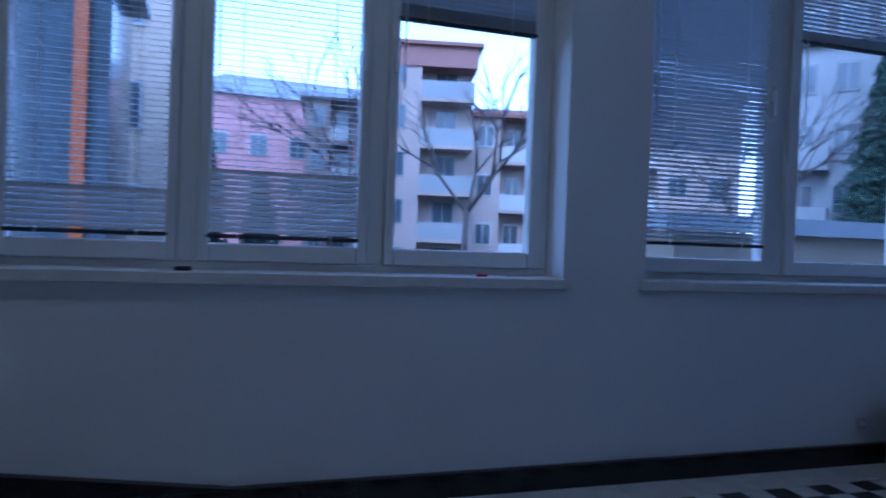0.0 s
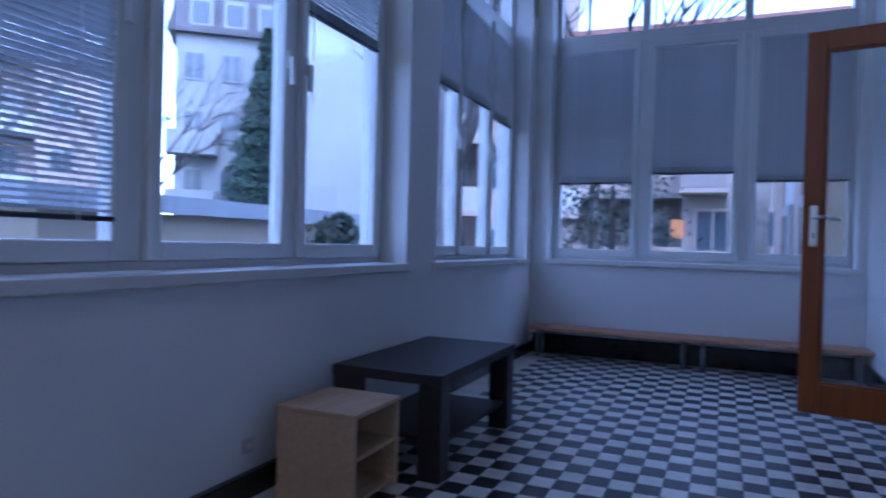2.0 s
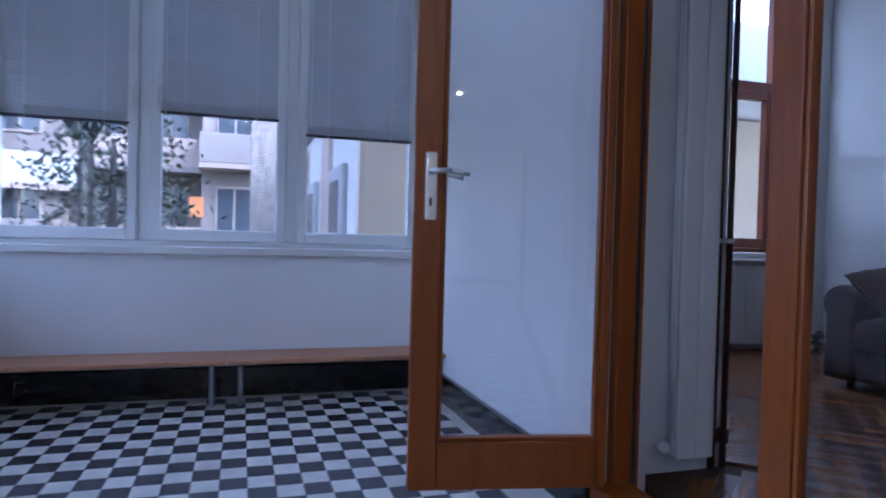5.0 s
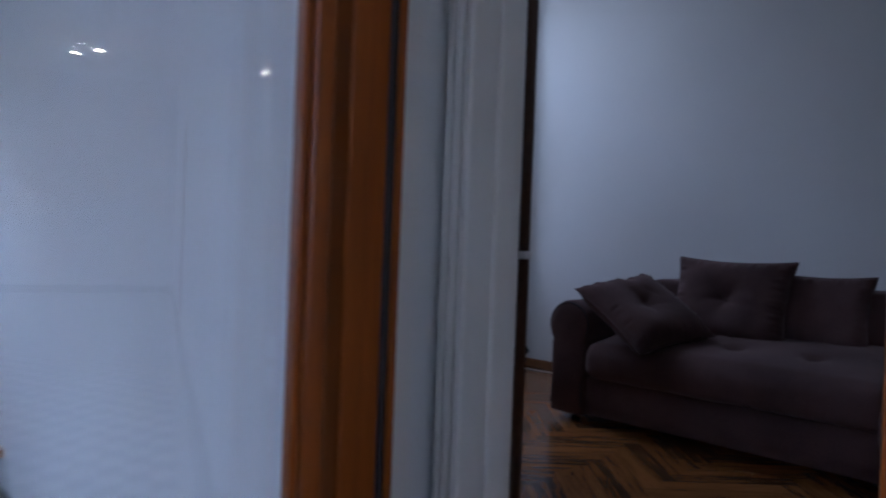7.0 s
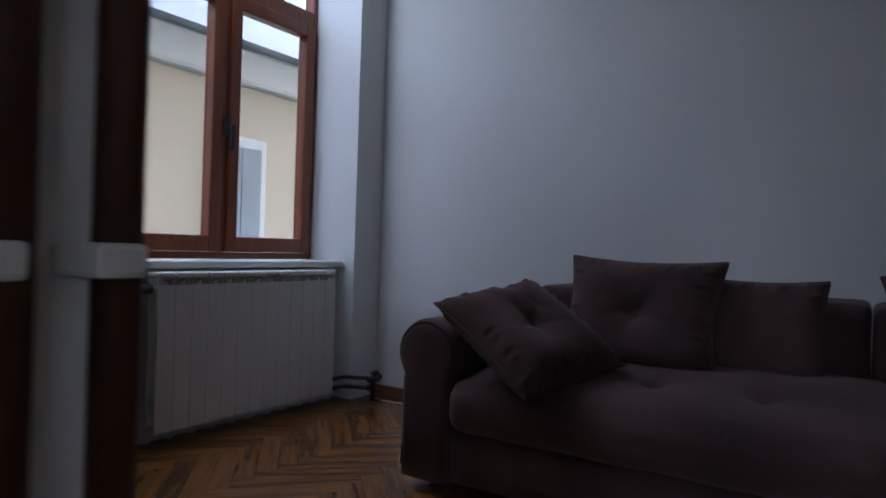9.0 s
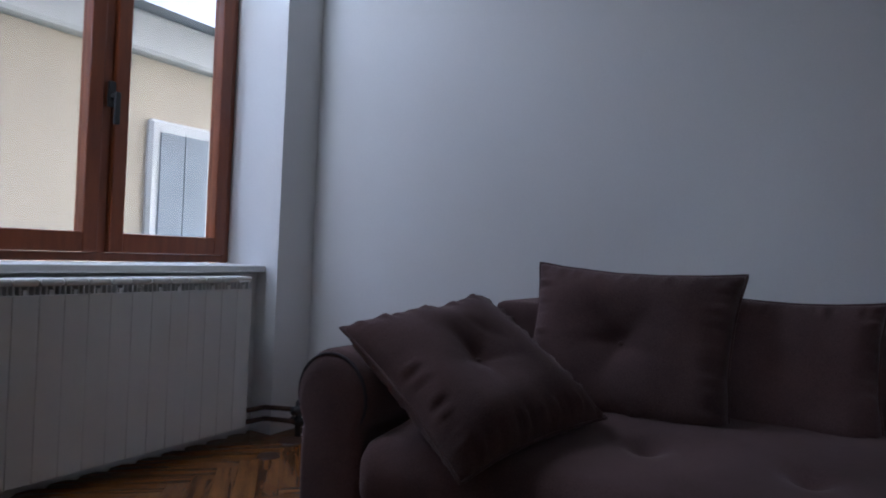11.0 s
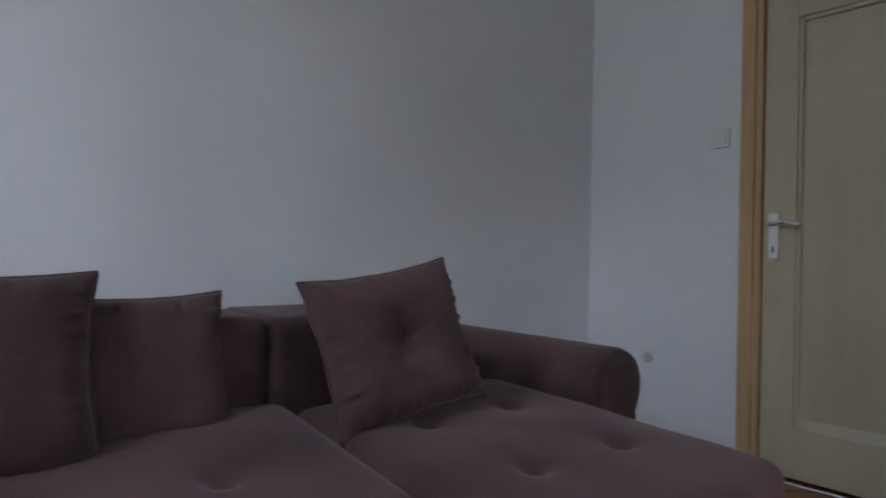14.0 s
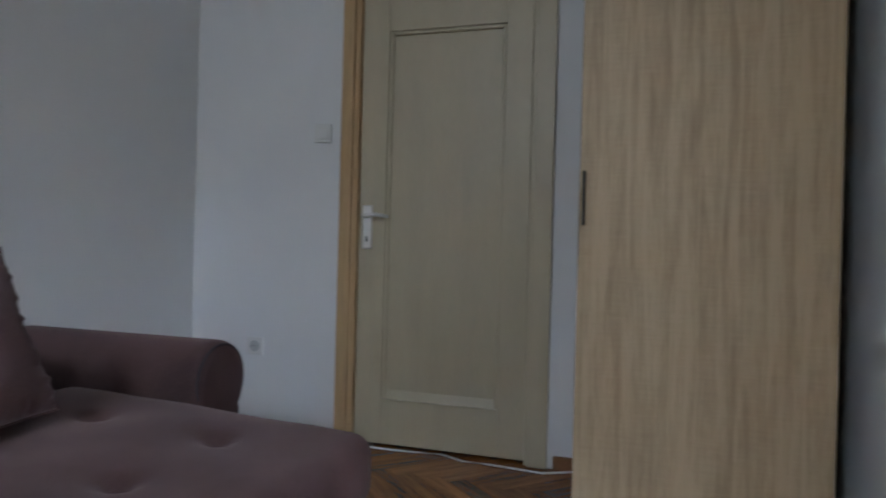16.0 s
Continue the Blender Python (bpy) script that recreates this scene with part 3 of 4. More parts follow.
# ---- herringbone parquet ----
PW, PL = 0.075, 0.45
STRIP = mesh_of("parquet_strip", bx(-PW / 2 + 0.0002, PW / 2 - 0.0002, -PL / 2 + 0.0002, PL / 2 - 0.0002, -0.012, 0, bevel=0.0005, seg=1), PARQUET)
strips = []
ca, sa = math.cos(radians(45)), math.sin(radians(45))
for i in range(-60, 60):
    for j in range(-14, 14):
        # two strips of a herringbone cell, turned by 45 degrees to the walls
        for u, v, r in ((i * PW + j * PL + PW / 2, i * PW - j * PL + PL / 2, 0), (i * PW + j * PL + PW + PL / 2, i * PW - j * PL + PW / 2, 90)):
            x, y = 5.4 + u * ca - v * sa, -1.7 + u * sa + v * ca
            if 3.28 < x < 7.62 and -3.0 < y < 0.04 and not (y > -0.36 and not 4.16 < x < 5.47):
                strips.append((x, y, r + 45))
strips.sort(key=lambda s: (s[0] - 5.9) ** 2 + (s[1] + 1.3) ** 2)
for x, y, r in strips:
    m = pose(x, y, FL, 0, 0, r)
    shared("parquet_strip", STRIP, floor_living, m)


# ---- soft shapes ----
def soft_box(x0, x1, y0, y1, z0, z1, r=0.05, step=0.035, puff=0.0, dimples=(), rough=0.0, tilt=0.0):
    """An upholstered block: rounded, with a domed top and buttoned dimples."""
    t = bmesh.new()
    nx, ny, nz = (max(3, int((b - a) / step)) for a, b in ((x0, x1), (y0, y1), (z0, z1)))
    lo, hi = Vector((x0, y0, z0)), Vector((x1, y1, z1))
    made = {}

    def vert(i, j, k):
        key = (i, j, k)
        if key not in made:
            p = Vector((x0 + (x1 - x0) * i / nx, y0 + (y1 - y0) * j / ny, z0 + (z1 - z0) * k / nz))
            q = Vector([min(max(p[a], lo[a] + r), hi[a] - r) for a in range(3)])
            d = p - q
            if d.length > 1e-9:
                p = q + d.normalized() * r
            u, v = (p.x - x0) / (x1 - x0) * 2 - 1, (p.y - y0) / (y1 - y0) * 2 - 1
            if k == nz:
                p.z += puff * (1 - u ** 4) * (1 - v ** 4) + tilt * (1 - v) / 2
                for dx, dy, dd in dimples:
                    rr = (p.x - dx) ** 2 + (p.y - dy) ** 2
                    p.z -= dd * math.exp(-rr / 0.0011) + 0.4 * dd * math.exp(-rr / 0.012)
            if j == ny or j == 0:
                p.y += (1 if j else -1) * puff * 0.6 * (1 - u * u) * (1 - ((p.z - z0) / (z1 - z0) * 2 - 1) ** 2)
            if rough:
                p += rough * noise.noise_vector(p * 6.0)
            made[key] = t.verts.new(p)
        return made[key]
    for a, n1, b, n2, c, n3 in ((0, nx, 1, ny, 2, nz), (0, nx, 2, nz, 1, ny), (1, ny, 2, nz, 0, nx)):
        for s in (0, n3):
            for i in range(n1):
                for j in range(n2):
                    quad = []
                    for di, dj in ((0, 0), (1, 0), (1, 1), (0, 1)):
                        key = [0, 0, 0]
                        key[a], key[b], key[c] = i + di, j + dj, s
                        quad.append(vert(*key))
                    t.faces.new(quad)
    bmesh.ops.recalc_face_normals(t, faces=t.faces[:])
    return t


def cushion(c, right, up, w, h, thick, label, seed, button=True):
    """A buttoned cushion with pulled-out corners; right and up span its face."""
    right, up = Vector(right).normalized(), Vector(up)
    up = (up - up.dot(right) * right).normalized()
    out = right.cross(up)
    n = 52
    t = bmesh.new()
    grid = {}
    for side in (1, -1):
        for i in range(n + 1):
            for j in range(n + 1):
                rim = i in (0, n) or j in (0, n)
                if rim and side < 0:
                    grid[side, i, j] = grid[1, i, j]
                    continue
                u, v = 2 * i / n - 1, 2 * j / n - 1
                x = w / 2 * u * (1 - 0.085 * (1 - v * v) + 0.012 * noise.noise(Vector((v * 3, seed, 1))))
                y = h / 2 * v * (1 - 0.085 * (1 - u * u) + 0.012 * noise.noise(Vector((u * 3, seed, 2))))
                d = thick / 2 * (max(0, (1 - u ** 4) * (1 - v ** 4))) ** 0.55
                rr = u * u + v * v
                if button:
                    d *= 1 - 0.22 * math.exp(-rr / 0.03) - 0.3 * math.exp(-rr / 0.2)
                    ang = math.atan2(v, u)
                    d -= 0.004 * math.exp(-(rr - 0.08) ** 2 / 0.03) * (0.5 + 0.5 * math.cos(5 * ang + seed + 2 * noise.noise(Vector((u * 2, v * 2, seed))))) ** 2
                edge = max(abs(u), abs(v))
                d += 0.012 * noise.noise(Vector((x * 11 + seed, y * 11, side))) * (0.4 + edge ** 3) * min(1, (1 - edge) * 10)
                along, near = ((u, v) if abs(v) > abs(u) else (v, u))
                d += 0.019 * min(1, (1 - edge) * 12) * noise.noise(Vector((along * 12 + seed * 7, 3 if near > 0 else 9, side + (4 if abs(v) > abs(u) else 0)))) * math.exp(-((1 - edge - 0.1) / 0.09) ** 2)
                d -= 0.007 * max(0, noise.noise(Vector((u * 2.2 + seed * 3, v * 2.2, 5 + side)))) * math.exp(-((v - u * 0.6 + 0.5 * math.sin(seed * 5)) / 0.05) ** 2) * (1 - edge)
                p = Vector(c) + right * x + up * y + out * (side * d)
                grid[side, i, j] = t.verts.new(p)
    for side in (1, -1):
        for i in range(n):
            for j in range(n):
                q = [grid[side, i, j], grid[side, i + 1, j], grid[side, i + 1, j + 1], grid[side, i, j + 1]]
                t.faces.new(q if side > 0 else q[::-1])
    ob = thing("cushion", t, FABRIC, label, "cushion", group="cushions on the sofa", smooth=True)
    bm = bmesh.new()
    rim = [(i, 0) for i in range(n)] + [(n, j) for j in range(n)] + [(n - i, n) for i in range(n)] + [(0, n - j) for j in range(n)]
    pts = []
    for i, j in rim:
        u, v = 2 * i / n - 1, 2 * j / n - 1
        x = w / 2 * u * (1 - 0.085 * (1 - v * v) + 0.012 * noise.noise(Vector((v * 3, seed, 1))))
        y = h / 2 * v * (1 - 0.085 * (1 - u * u) + 0.012 * noise.noise(Vector((u * 3, seed, 2))))
        pts.append(Vector(c) + right * x + up * y)
    cord(bm, pts, 0.0042, 5, True)
    part("piping", bm, FABRIC, ob, smooth=True)
    if button:
        part("button", ball(bmesh.new(), Vector(c) + out * (thick * 0.5 * 0.44), 0.008, (1, 1, 1)), FABRIC, ob, smooth=True)
    return ob


# ---- corner sofa ----
sofa = empty("corner_sofa", (5.3, -2.4, FL), "taupe velour corner sofa with rolled arms and a chaise end", "sofa")
part("base", soft_box(5.12, 6.37, -2.92, -1.985, FL + 0.045, 0.292, r=0.02, step=0.06), FABRIC, sofa, smooth=True)
part("seat", soft_box(5.13, 6.355, -2.60, -1.925, 0.285, 0.452, r=0.06, tilt=0.08, puff=0.016, step=0.018, dimples=[(5.45, -2.2, 0.03), (5.76, -2.2, 0.03), (6.07, -2.2, 0.03)], rough=0.004), FABRIC, sofa, smooth=True)
part("chaise_base", soft_box(4.36, 5.115, -2.92, -1.65, FL + 0.045, 0.292, r=0.05, step=0.06), FABRIC, sofa, smooth=True)
part("chaise_seat", soft_box(4.335, 5.125, -2.60, -1.615, 0.285, 0.458, r=0.05, tilt=0.045, puff=0.014, step=0.018, dimples=[(4.58, -2.28, 0.03), (4.88, -2.28, 0.03), (4.58, -1.92, 0.03), (4.88, -1.92, 0.03)], rough=0.004), FABRIC, sofa, smooth=True)
part("backrest", soft_box(5.197, 6.325, -2.93, -2.55, 0.29, 0.752, r=0.028, step=0.025), FABRIC, sofa, smooth=True)
part("backrest", soft_box(4.58, 5.192, -2.93, -2.55, 0.29, 0.748, r=0.03, step=0.025), FABRIC, sofa, smooth=True)


def rolled_arm(x, y0, y1, top, r, z0, half):
    """An arm with a rolled top: one outline swept from back to front, rounded at both ends."""
    cz = top - r
    outline = [(half, z0)] + [(half, z0 + (cz - r * 0.75 - z0) * k / 4) for k in (1, 2, 3, 4)]
    outline += [(r * math.cos(a), cz + r * math.sin(a)) for a in [radians(-38 + 256 * k / 26) for k in range(27)]]
    outline += [(-u, z) for u, z in outline[4::-1]]
    mid = (z0 + top) / 2
    t = bmesh.new()
    rings = []
    e = 0.035
    ends = [(y0 + e * (1 - math.cos(a)), 1 - (1 - math.sin(a)) * 0.3) for a in [radians(90 * k / 4) for k in range(5)]]
    ends += [(y0 + (y1 - y0) * k / 10, 1) for k in range(1, 10)]
    ends += [(y1 - e * (1 - math.cos(a)), 1 - (1 - math.sin(a)) * 0.3) for a in [radians(90 - 90 * k / 4) for k in range(5)]]
    for y, s in ends:
        rings.append([t.verts.new((x + u * s + 0.003 * noise.noise(Vector((u * 9, y * 7, z * 9))), y, mid + (z - mid) * (0.4 + 0.6 * s) if z > mid else z)) for u, z in outline])
    for a, b in zip(rings, rings[1:]):
        for k in range(len(outline)):
            q = (k + 1) % len(outline)
            t.faces.new((a[k], a[q], b[q], b[k]))
    t.faces.new(rings[0])
    t.faces.new(rings[-1][::-1])
    bmesh.ops.recalc_face_normals(t, faces=t.faces[:])
    return t


for x, y0, y1, top, r, half in ((6.465, -2.93, -1.965, 0.645, 0.118, 0.098), (4.175, -3.01, -2.19, 0.635, 0.125, 0.105)):
    arm = part("arm", rolled_arm(x, y0, y1, top, r, FL + 0.045, half), FABRIC, sofa, smooth=True)
    bm = bmesh.new()
    ring = [Vector((x + (r - 0.012) * math.cos(a), y1 - 0.012, top - r + (r - 0.012) * math.sin(a))) for a in [radians(-50 + 280 * k / 24) for k in range(25)]]
    ring = [Vector((x + half - 0.012, y1 - 0.004, FL + 0.08))] + ring + [Vector((x - half + 0.012, y1 - 0.004, FL + 0.08))]
    cord(bm, ring, 0.0045)
    part("piping", bm, FABRIC_PIPING, arm, smooth=True)
for x, y in ((4.2, -2.15), (4.4, -1.72), (5.0, -1.72), (5.2, -2.15), (6.5, -2.12), (4.2, -2.85), (5.2, -2.85), (6.5, -2.85)):
    part("foot", tube(bmesh.new(), (x, y, FL), (x, y, FL + 0.07), 0.022), DARK_PLASTIC, sofa)

cushion((6.134, -2.09, 0.614), (-0.41, 0.10, -0.26), (-0.165, -0.42, 0.053), 0.475, 0.454, 0.17, "taupe cushion leaning over the sofa's arm", 1.0)
cushion((5.882, -2.445, 0.668), (-1, -0.01, -0.012), (0.0, -0.14, 0.42), 0.55, 0.43, 0.17, "large taupe buttoned cushion against the backrest", 2.0)
cushion((5.518, -2.525, 0.637), (-1, -0.04, 0.0), (0.0, -0.12, 0.42), 0.415, 0.375, 0.12, "smaller plain taupe cushion beside the large one", 3.0, button=False)
cushion((4.919, -2.375, 0.684), (-0.38, 0.0, 0.055), (0.05, -0.14, 0.42), 0.47, 0.41, 0.16, "taupe buttoned cushion standing on the chaise corner", 4.0)

# ---- radiator under the window ----
rad = empty("radiator", (7.58, -2.17, FL), "white sectional aluminium radiator under the window", "radiator")
n = 13
pitch = 1.01 / n
for k in range(n):
    y = -2.675 + pitch * (k + 0.5)
    bm = bx(7.535, 7.545, y - pitch / 2 + 0.0006, y + pitch / 2 - 0.0006, 0.115, 0.705, bevel=0.002)
    box(bm, 7.545, 7.60, y - 0.006, y + 0.006, 0.12, 0.72)
    box(bm, 7.60, 7.61, y - pitch / 2 + 0.004, y + pitch / 2 - 0.004, 0.115, 0.72, bevel=0.003)
    box(bm, 7.533, 7.618, y - pitch / 2 + 0.0006, y + pitch / 2 - 0.0006, 0.732, 0.757, bevel=0.009)
    for q in (-0.03, -0.012, 0.012, 0.03):
        box(bm, 7.55, 7.61, y + q - 0.002, y + q + 0.002, 0.70, 0.74)
    part("section", bm, RADIATOR, rad)
bm = tube(bmesh.new(), (7.575, -2.69, 0.16), (7.575, -1.65, 0.16), 0.016)
tube(bm, (7.575, -2.69, 0.69), (7.575, -1.65, 0.69), 0.016)
part("manifold", bm, RADIATOR, rad)
part("valve", tube(bmesh.new(), (7.575, -1.66, 0.69), (7.575, -1.58, 0.69), 0.018), DARK_PLASTIC, rad, "dark valve knob")
bm = bmesh.new()
for z, x1 in ((0.175, 7.43), (0.125, 7.40)):
    tube(bm, (7.575, -2.68, z), (7.56, -2.80, z), 0.011)
    ball(bm, (7.56, -2.80, z), 0.0115)
    tube(bm, (7.56, -2.80, z), (x1, -2.862, z), 0.011)
thing("radiator_pipe", bm, PIPE_BROWN, "thin brown heating pipes beside the radiator", "pipe", smooth=True)
bm = tube(bmesh.new(), (7.415, -2.862, FL), (7.415, -2.862, FL + 0.155), 0.014)
tube(bm, (7.415, -2.83, FL + 0.12), (7.415, -2.90, FL + 0.12), 0.02)
tube(bm, (7.39, -2.862, FL + 0.07), (7.45, -2.862, FL + 0.07), 0.019)
ball(bm, (7.41, -2.905, FL + 0.125), 0.019)
ball(bm, (7.40, -2.862, FL + 0.155), 0.02, (1.4, 1, 0.7))
thing("pipe_valve", bm, DARK_PLASTIC, "dark heating valve in the corner", "valve", smooth=True)
# flat dark discs: the smaller a pipe collar, the larger a floor stain
for x, y, r in ((7.316, -2.6, 0.045), (7.39, -2.80, 0.06)):
    bm = tube(bmesh.new(), (x, y, FL + 0.0004), (x, y, FL + 0.006), r, r * 0.9, n=24)
    thing("floor_disc", bm, PIPE_BROWN, "dark round disc on the parquet", "pipe collar", group="pipe collars in the floor", smooth=False)
bm = bmesh.new()
pts = [Vector((7.42 - 0.12 * k, -2.89 - 0.012 * k + 0.006 * math.sin(k * 1.7), FL + 0.005)) for k in range(9)]
cord(bm, pts, 0.0045)
thing("cable", bm, WHITE_PLASTIC, "thin white cable lying along the wall behind the sofa", "cable", smooth=True)

# ---- tall radiator and risers on the reveal ----
tall = empty("tall_radiator", (5.5, -0.17, 0.1), "white tall panel radiator hung in the door reveal", "radiator")
part("panel", bx(5.445, 5.46, -0.161, -0.088, 0.115, 1.95, bevel=0.005), RADIATOR, tall)
part("panel", bx(5.445, 5.46, -0.236, -0.165, 0.115, 1.95, bevel=0.005), RADIATOR, tall)
part("body", bx(5.46, 5.50, -0.229, -0.095, 0.12, 1.945, bevel=0.008), RADIATOR, tall)
for q in (5.47, 5.49):
    part("tube", tube(bmesh.new(), (q, -0.086, 0.13), (q, -0.086, 1.93), 0.008), RADIATOR, tall, smooth=True)
bm = tube(bmesh.new(), (5.485, -0.068, 0.145), (5.485, -0.095, 0.145), 0.012)
ball(bm, (5.485, -0.063, 0.15), 0.021, (1, 1.2, 1))
part("valve", bm, WHITE_PLASTIC, tall, "white valve head", smooth=True)
part("valve", ball(bmesh.new(), (5.485, -0.074, 1.90), 0.018), WHITE_PLASTIC, tall, "white bleed valve", smooth=True)
for z in (0.4, 1.6):
    part("bracket", bx(5.50, 5.53, -0.2, -0.16, z, z + 0.03), RADIATOR, tall)
for y, r in ((-0.280, 0.014), (-0.330, 0.011)):
    riser = empty("heating_riser", (5.528, y, FL), "worn dark brown heating riser pipe with white clips", "pipe", "heating risers")
    part("pipe", tube(bmesh.new(), (5.505, y, FL - 0.003), (5.505, y, TOP - 0.002), r, n=14), PIPE_BROWN, riser, smooth=True)
    for z in (0.875, 2.3):
        part("clip", bx(5.488, 5.53, y - 0.006, y + 0.018, z - 0.008, z + 0.008, bevel=0.003), WHITE_PLASTIC, riser, "white pipe clip")
    part("elbow", tube(bmesh.new(), (5.505, y, FL + 0.09), (5.505, y, FL + 0.14), 0.02, n=10), PIPE_BROWN, riser, smooth=True)

# ---- painted door in the west wall ----
door = tagged(new("door_1"), "closed cream-olive painted door with one tall sunk panel", "door", kind="structure")
door.location = (3.23, -1.8, FL)
y0, y1, z0, z1 = -2.178, -1.415, FL + 0.012, 2.045
for n_, q in (("stile", (y0, -2.052, z0, z1)), ("stile", (-1.527, y1, z0, z1)), ("rail", (-2.052, -1.527, z0, 0.265)), ("rail", (-2.052, -1.527, 1.885, z1))):
    part(n_, bx(3.195, 3.232, q[0], q[1], q[2], q[3], bevel=0.003), DOOR_PAINT, door)
part("panel", bx(3.203, 3.216, -2.056, -1.523, 0.26, 1.89), DOOR_PAINT, door)
bm = bmesh.new()
for q in ((-2.052, -2.034, 0.265, 1.885), (-1.545, -1.527, 0.265, 1.885), (-2.034, -1.545, 0.265, 0.283), (-2.034, -1.545, 1.867, 1.885)):
    box(bm, 3.216, 3.228, *q, bevel=0.005)
part("moulding", bm, DOOR_PAINT, door)
bm = bx(3.216, 3.233, -2.034, -1.545, 0.268, 0.305)
for v in bm.verts:
    if v.co.z > 0.28 and v.co.x > 3.22:
        v.co.x = 3.2175
part("panel_sill", bm, DOOR_PAINT, door)
bm = bx(3.232, 3.24, -2.157, -2.115, 0.925, 1.118, bevel=0.008, seg=3)
plate = part("handle_plate", bm, METAL, door, "worn steel handle plate")
bm = tube(bmesh.new(), (3.235, -2.136, 1.07), (3.285, -2.136, 1.07), 0.009)
tube(bm, (3.283, -2.136, 1.07), (3.287, -2.075, 1.075), 0.009, 0.008)
tube(bm, (3.287, -2.075, 1.075), (3.28, -2.02, 1.066), 0.008, 0.006)
part("lever", bm, METAL, plate, "curved steel lever", smooth=True)
part("keyhole", bx(3.2401, 3.2412, -2.14, -2.132, 0.955, 0.98), DARK_PLASTIC, plate)
for z in (0.35, 1.05, 1.75):
    part("hinge", tube(bmesh.new(), (3.238, -1.408, z), (3.238, -1.408, z + 0.1), 0.009), DOOR_PAINT, door)
part("door_post", bx(3.17, 3.252, -2.218, -2.182, FL, 2.088, bevel=0.003), TAN_WOOD, door, "bare tan wooden post")
part("door_post", bx(3.17, 3.252, -1.411, -1.382, FL, 2.088, bevel=0.003), DOOR_PAINT, door)
part("door_head", bx(3.17, 3.252, -2.182, -1.411, 2.05, 2.088, bevel=0.003), DOOR_PAINT, door)
part("casing", bx(3.251, 3.268, -2.262, -2.205, FL, 2.13, bevel=0.004), TAN_WOOD, door, "bare tan wooden casing")
part("casing", bx(3.251, 3.268, -1.395, -1.315, FL, 2.13, bevel=0.004), DOOR_PAINT, door)
part("casing", bx(3.251, 3.268, -2.205, -1.395, 2.075, 2.13, bevel=0.004), DOOR_PAINT, door)

# ---- wardrobe beside the door ----
wr = empty("wardrobe", (3.55, -0.8, FL), "tall pale oak laminate wardrobe with a plain front", "wardrobe")
# carcass is dark all over and shows as a thin rim round the door
part("body", bx(3.275, 3.778, -1.168, -0.425, FL + 0.0, 2.35, bevel=0.002, seg=1), CARCASS_BROWN, wr, "dark edged carcass")
dr = part("door", bx(3.78, 3.80, -1.165, -0.429, FL + 0.08, 2.34, bevel=0.003), SONOMA, wr)
bm = tube(bmesh.new(), (3.826, -1.15, 1.02), (3.826, -1.15, 1.19), 0.005)
for z in (1.035, 1.175):
    tube(bm, (3.80, -1.15, z), (3.828, -1.15, z), 0.004)
part("handle", bm, DARK_PLASTIC, dr, "slim dark bar handle", smooth=True)

# ---- switch, socket, cable ----
sw = empty("light_switch", (3.25, -2.353, 1.44), "white rocker light switch on the wall", "switch")
part("frame", bx(3.25, 3.264, -2.394, -2.312, 1.398, 1.48, bevel=0.003), WHITE_PLASTIC, sw)
part("rocker", bx(3.264, 3.271, -2.382, -2.324, 1.412, 1.466, bevel=0.002), WHITE_PLASTIC, sw)
so = empty("wall_socket", (3.25, -2.675, 0.46), "white wall socket above the skirting", "socket")
part("frame", bx(3.25, 3.26, -2.72, -2.635, 0.42, 0.50, bevel=0.003), WHITE_PLASTIC, so)
part("insert", tube(bmesh.new(), (3.256, -2.678, 0.46), (3.263, -2.678, 0.46), 0.026, n=20), OUTLET_GREY, so, "grey sunk socket insert")
for q in (-0.0095, 0.0095):
    part("pin_hole", tube(bmesh.new(), (3.2628, -2.678 + q, 0.46), (3.264, -2.678 + q, 0.46), 0.003, n=8), DARK_PLASTIC, so)
bm = bmesh.new()
pts = [Vector((3.262 + 0.015 * math.sin(k * 0.9) + (0.06 if 4 < k < 9 else 0.0), -2.2 + 0.11 * k, FL + 0.006)) for k in range(10)]
cord(bm, pts, 0.004)
thing("cable", bm, WHITE_PLASTIC, "thin white cable lying along the foot of the wall", "cable", smooth=True)

# ---- furniture of the sunroom ----
# coffee table
tb = empty("coffee_table", (4.54, 2.465, 0), "black-brown laminate coffee table with a lower shelf against the wall", "table")
part("tabletop", bx(4.06, 5.03, 2.215, 2.725, 0.318, 0.362, bevel=0.004), BLACK_BROWN, tb)
for x in (4.065, 4.925):
    for y in (2.22, 2.62):
        part("leg", bx(x, x + 0.1, y, y + 0.1, ZF, 0.317, bevel=0.003), BLACK_BROWN, tb)
part("shelf", bx(4.166, 4.924, 2.24, 2.70, 0.06, 0.078, bevel=0.003), BLACK_BROWN, tb)
# night stand
ns = empty("bedside_shelf", (3.83, 2.57, 0), "small light oak open shelf unit beside the table", "shelf unit")
a0, a1, b0, b1, h = 3.665, 4.0, 2.37, 2.70, 0.28
part("side_panel", bx(a0, a0 + 0.016, b0, b1, ZF, h - 0.017, bevel=0.002, seg=1), OAK_LIGHT, ns)
part("side_panel", bx(a1 - 0.016, a1, b0, b1, ZF, h - 0.017, bevel=0.002, seg=1), OAK_LIGHT, ns)
part("top", bx(a0 - 0.004, a1 + 0.004, b0 - 0.006, b1, h - 0.016, h, bevel=0.002, seg=1), OAK_LIGHT, ns)
part("shelf", bx(a0 + 0.017, a1 - 0.017, b0 + 0.01, b1 - 0.012, 0.105, 0.12), OAK_LIGHT, ns)
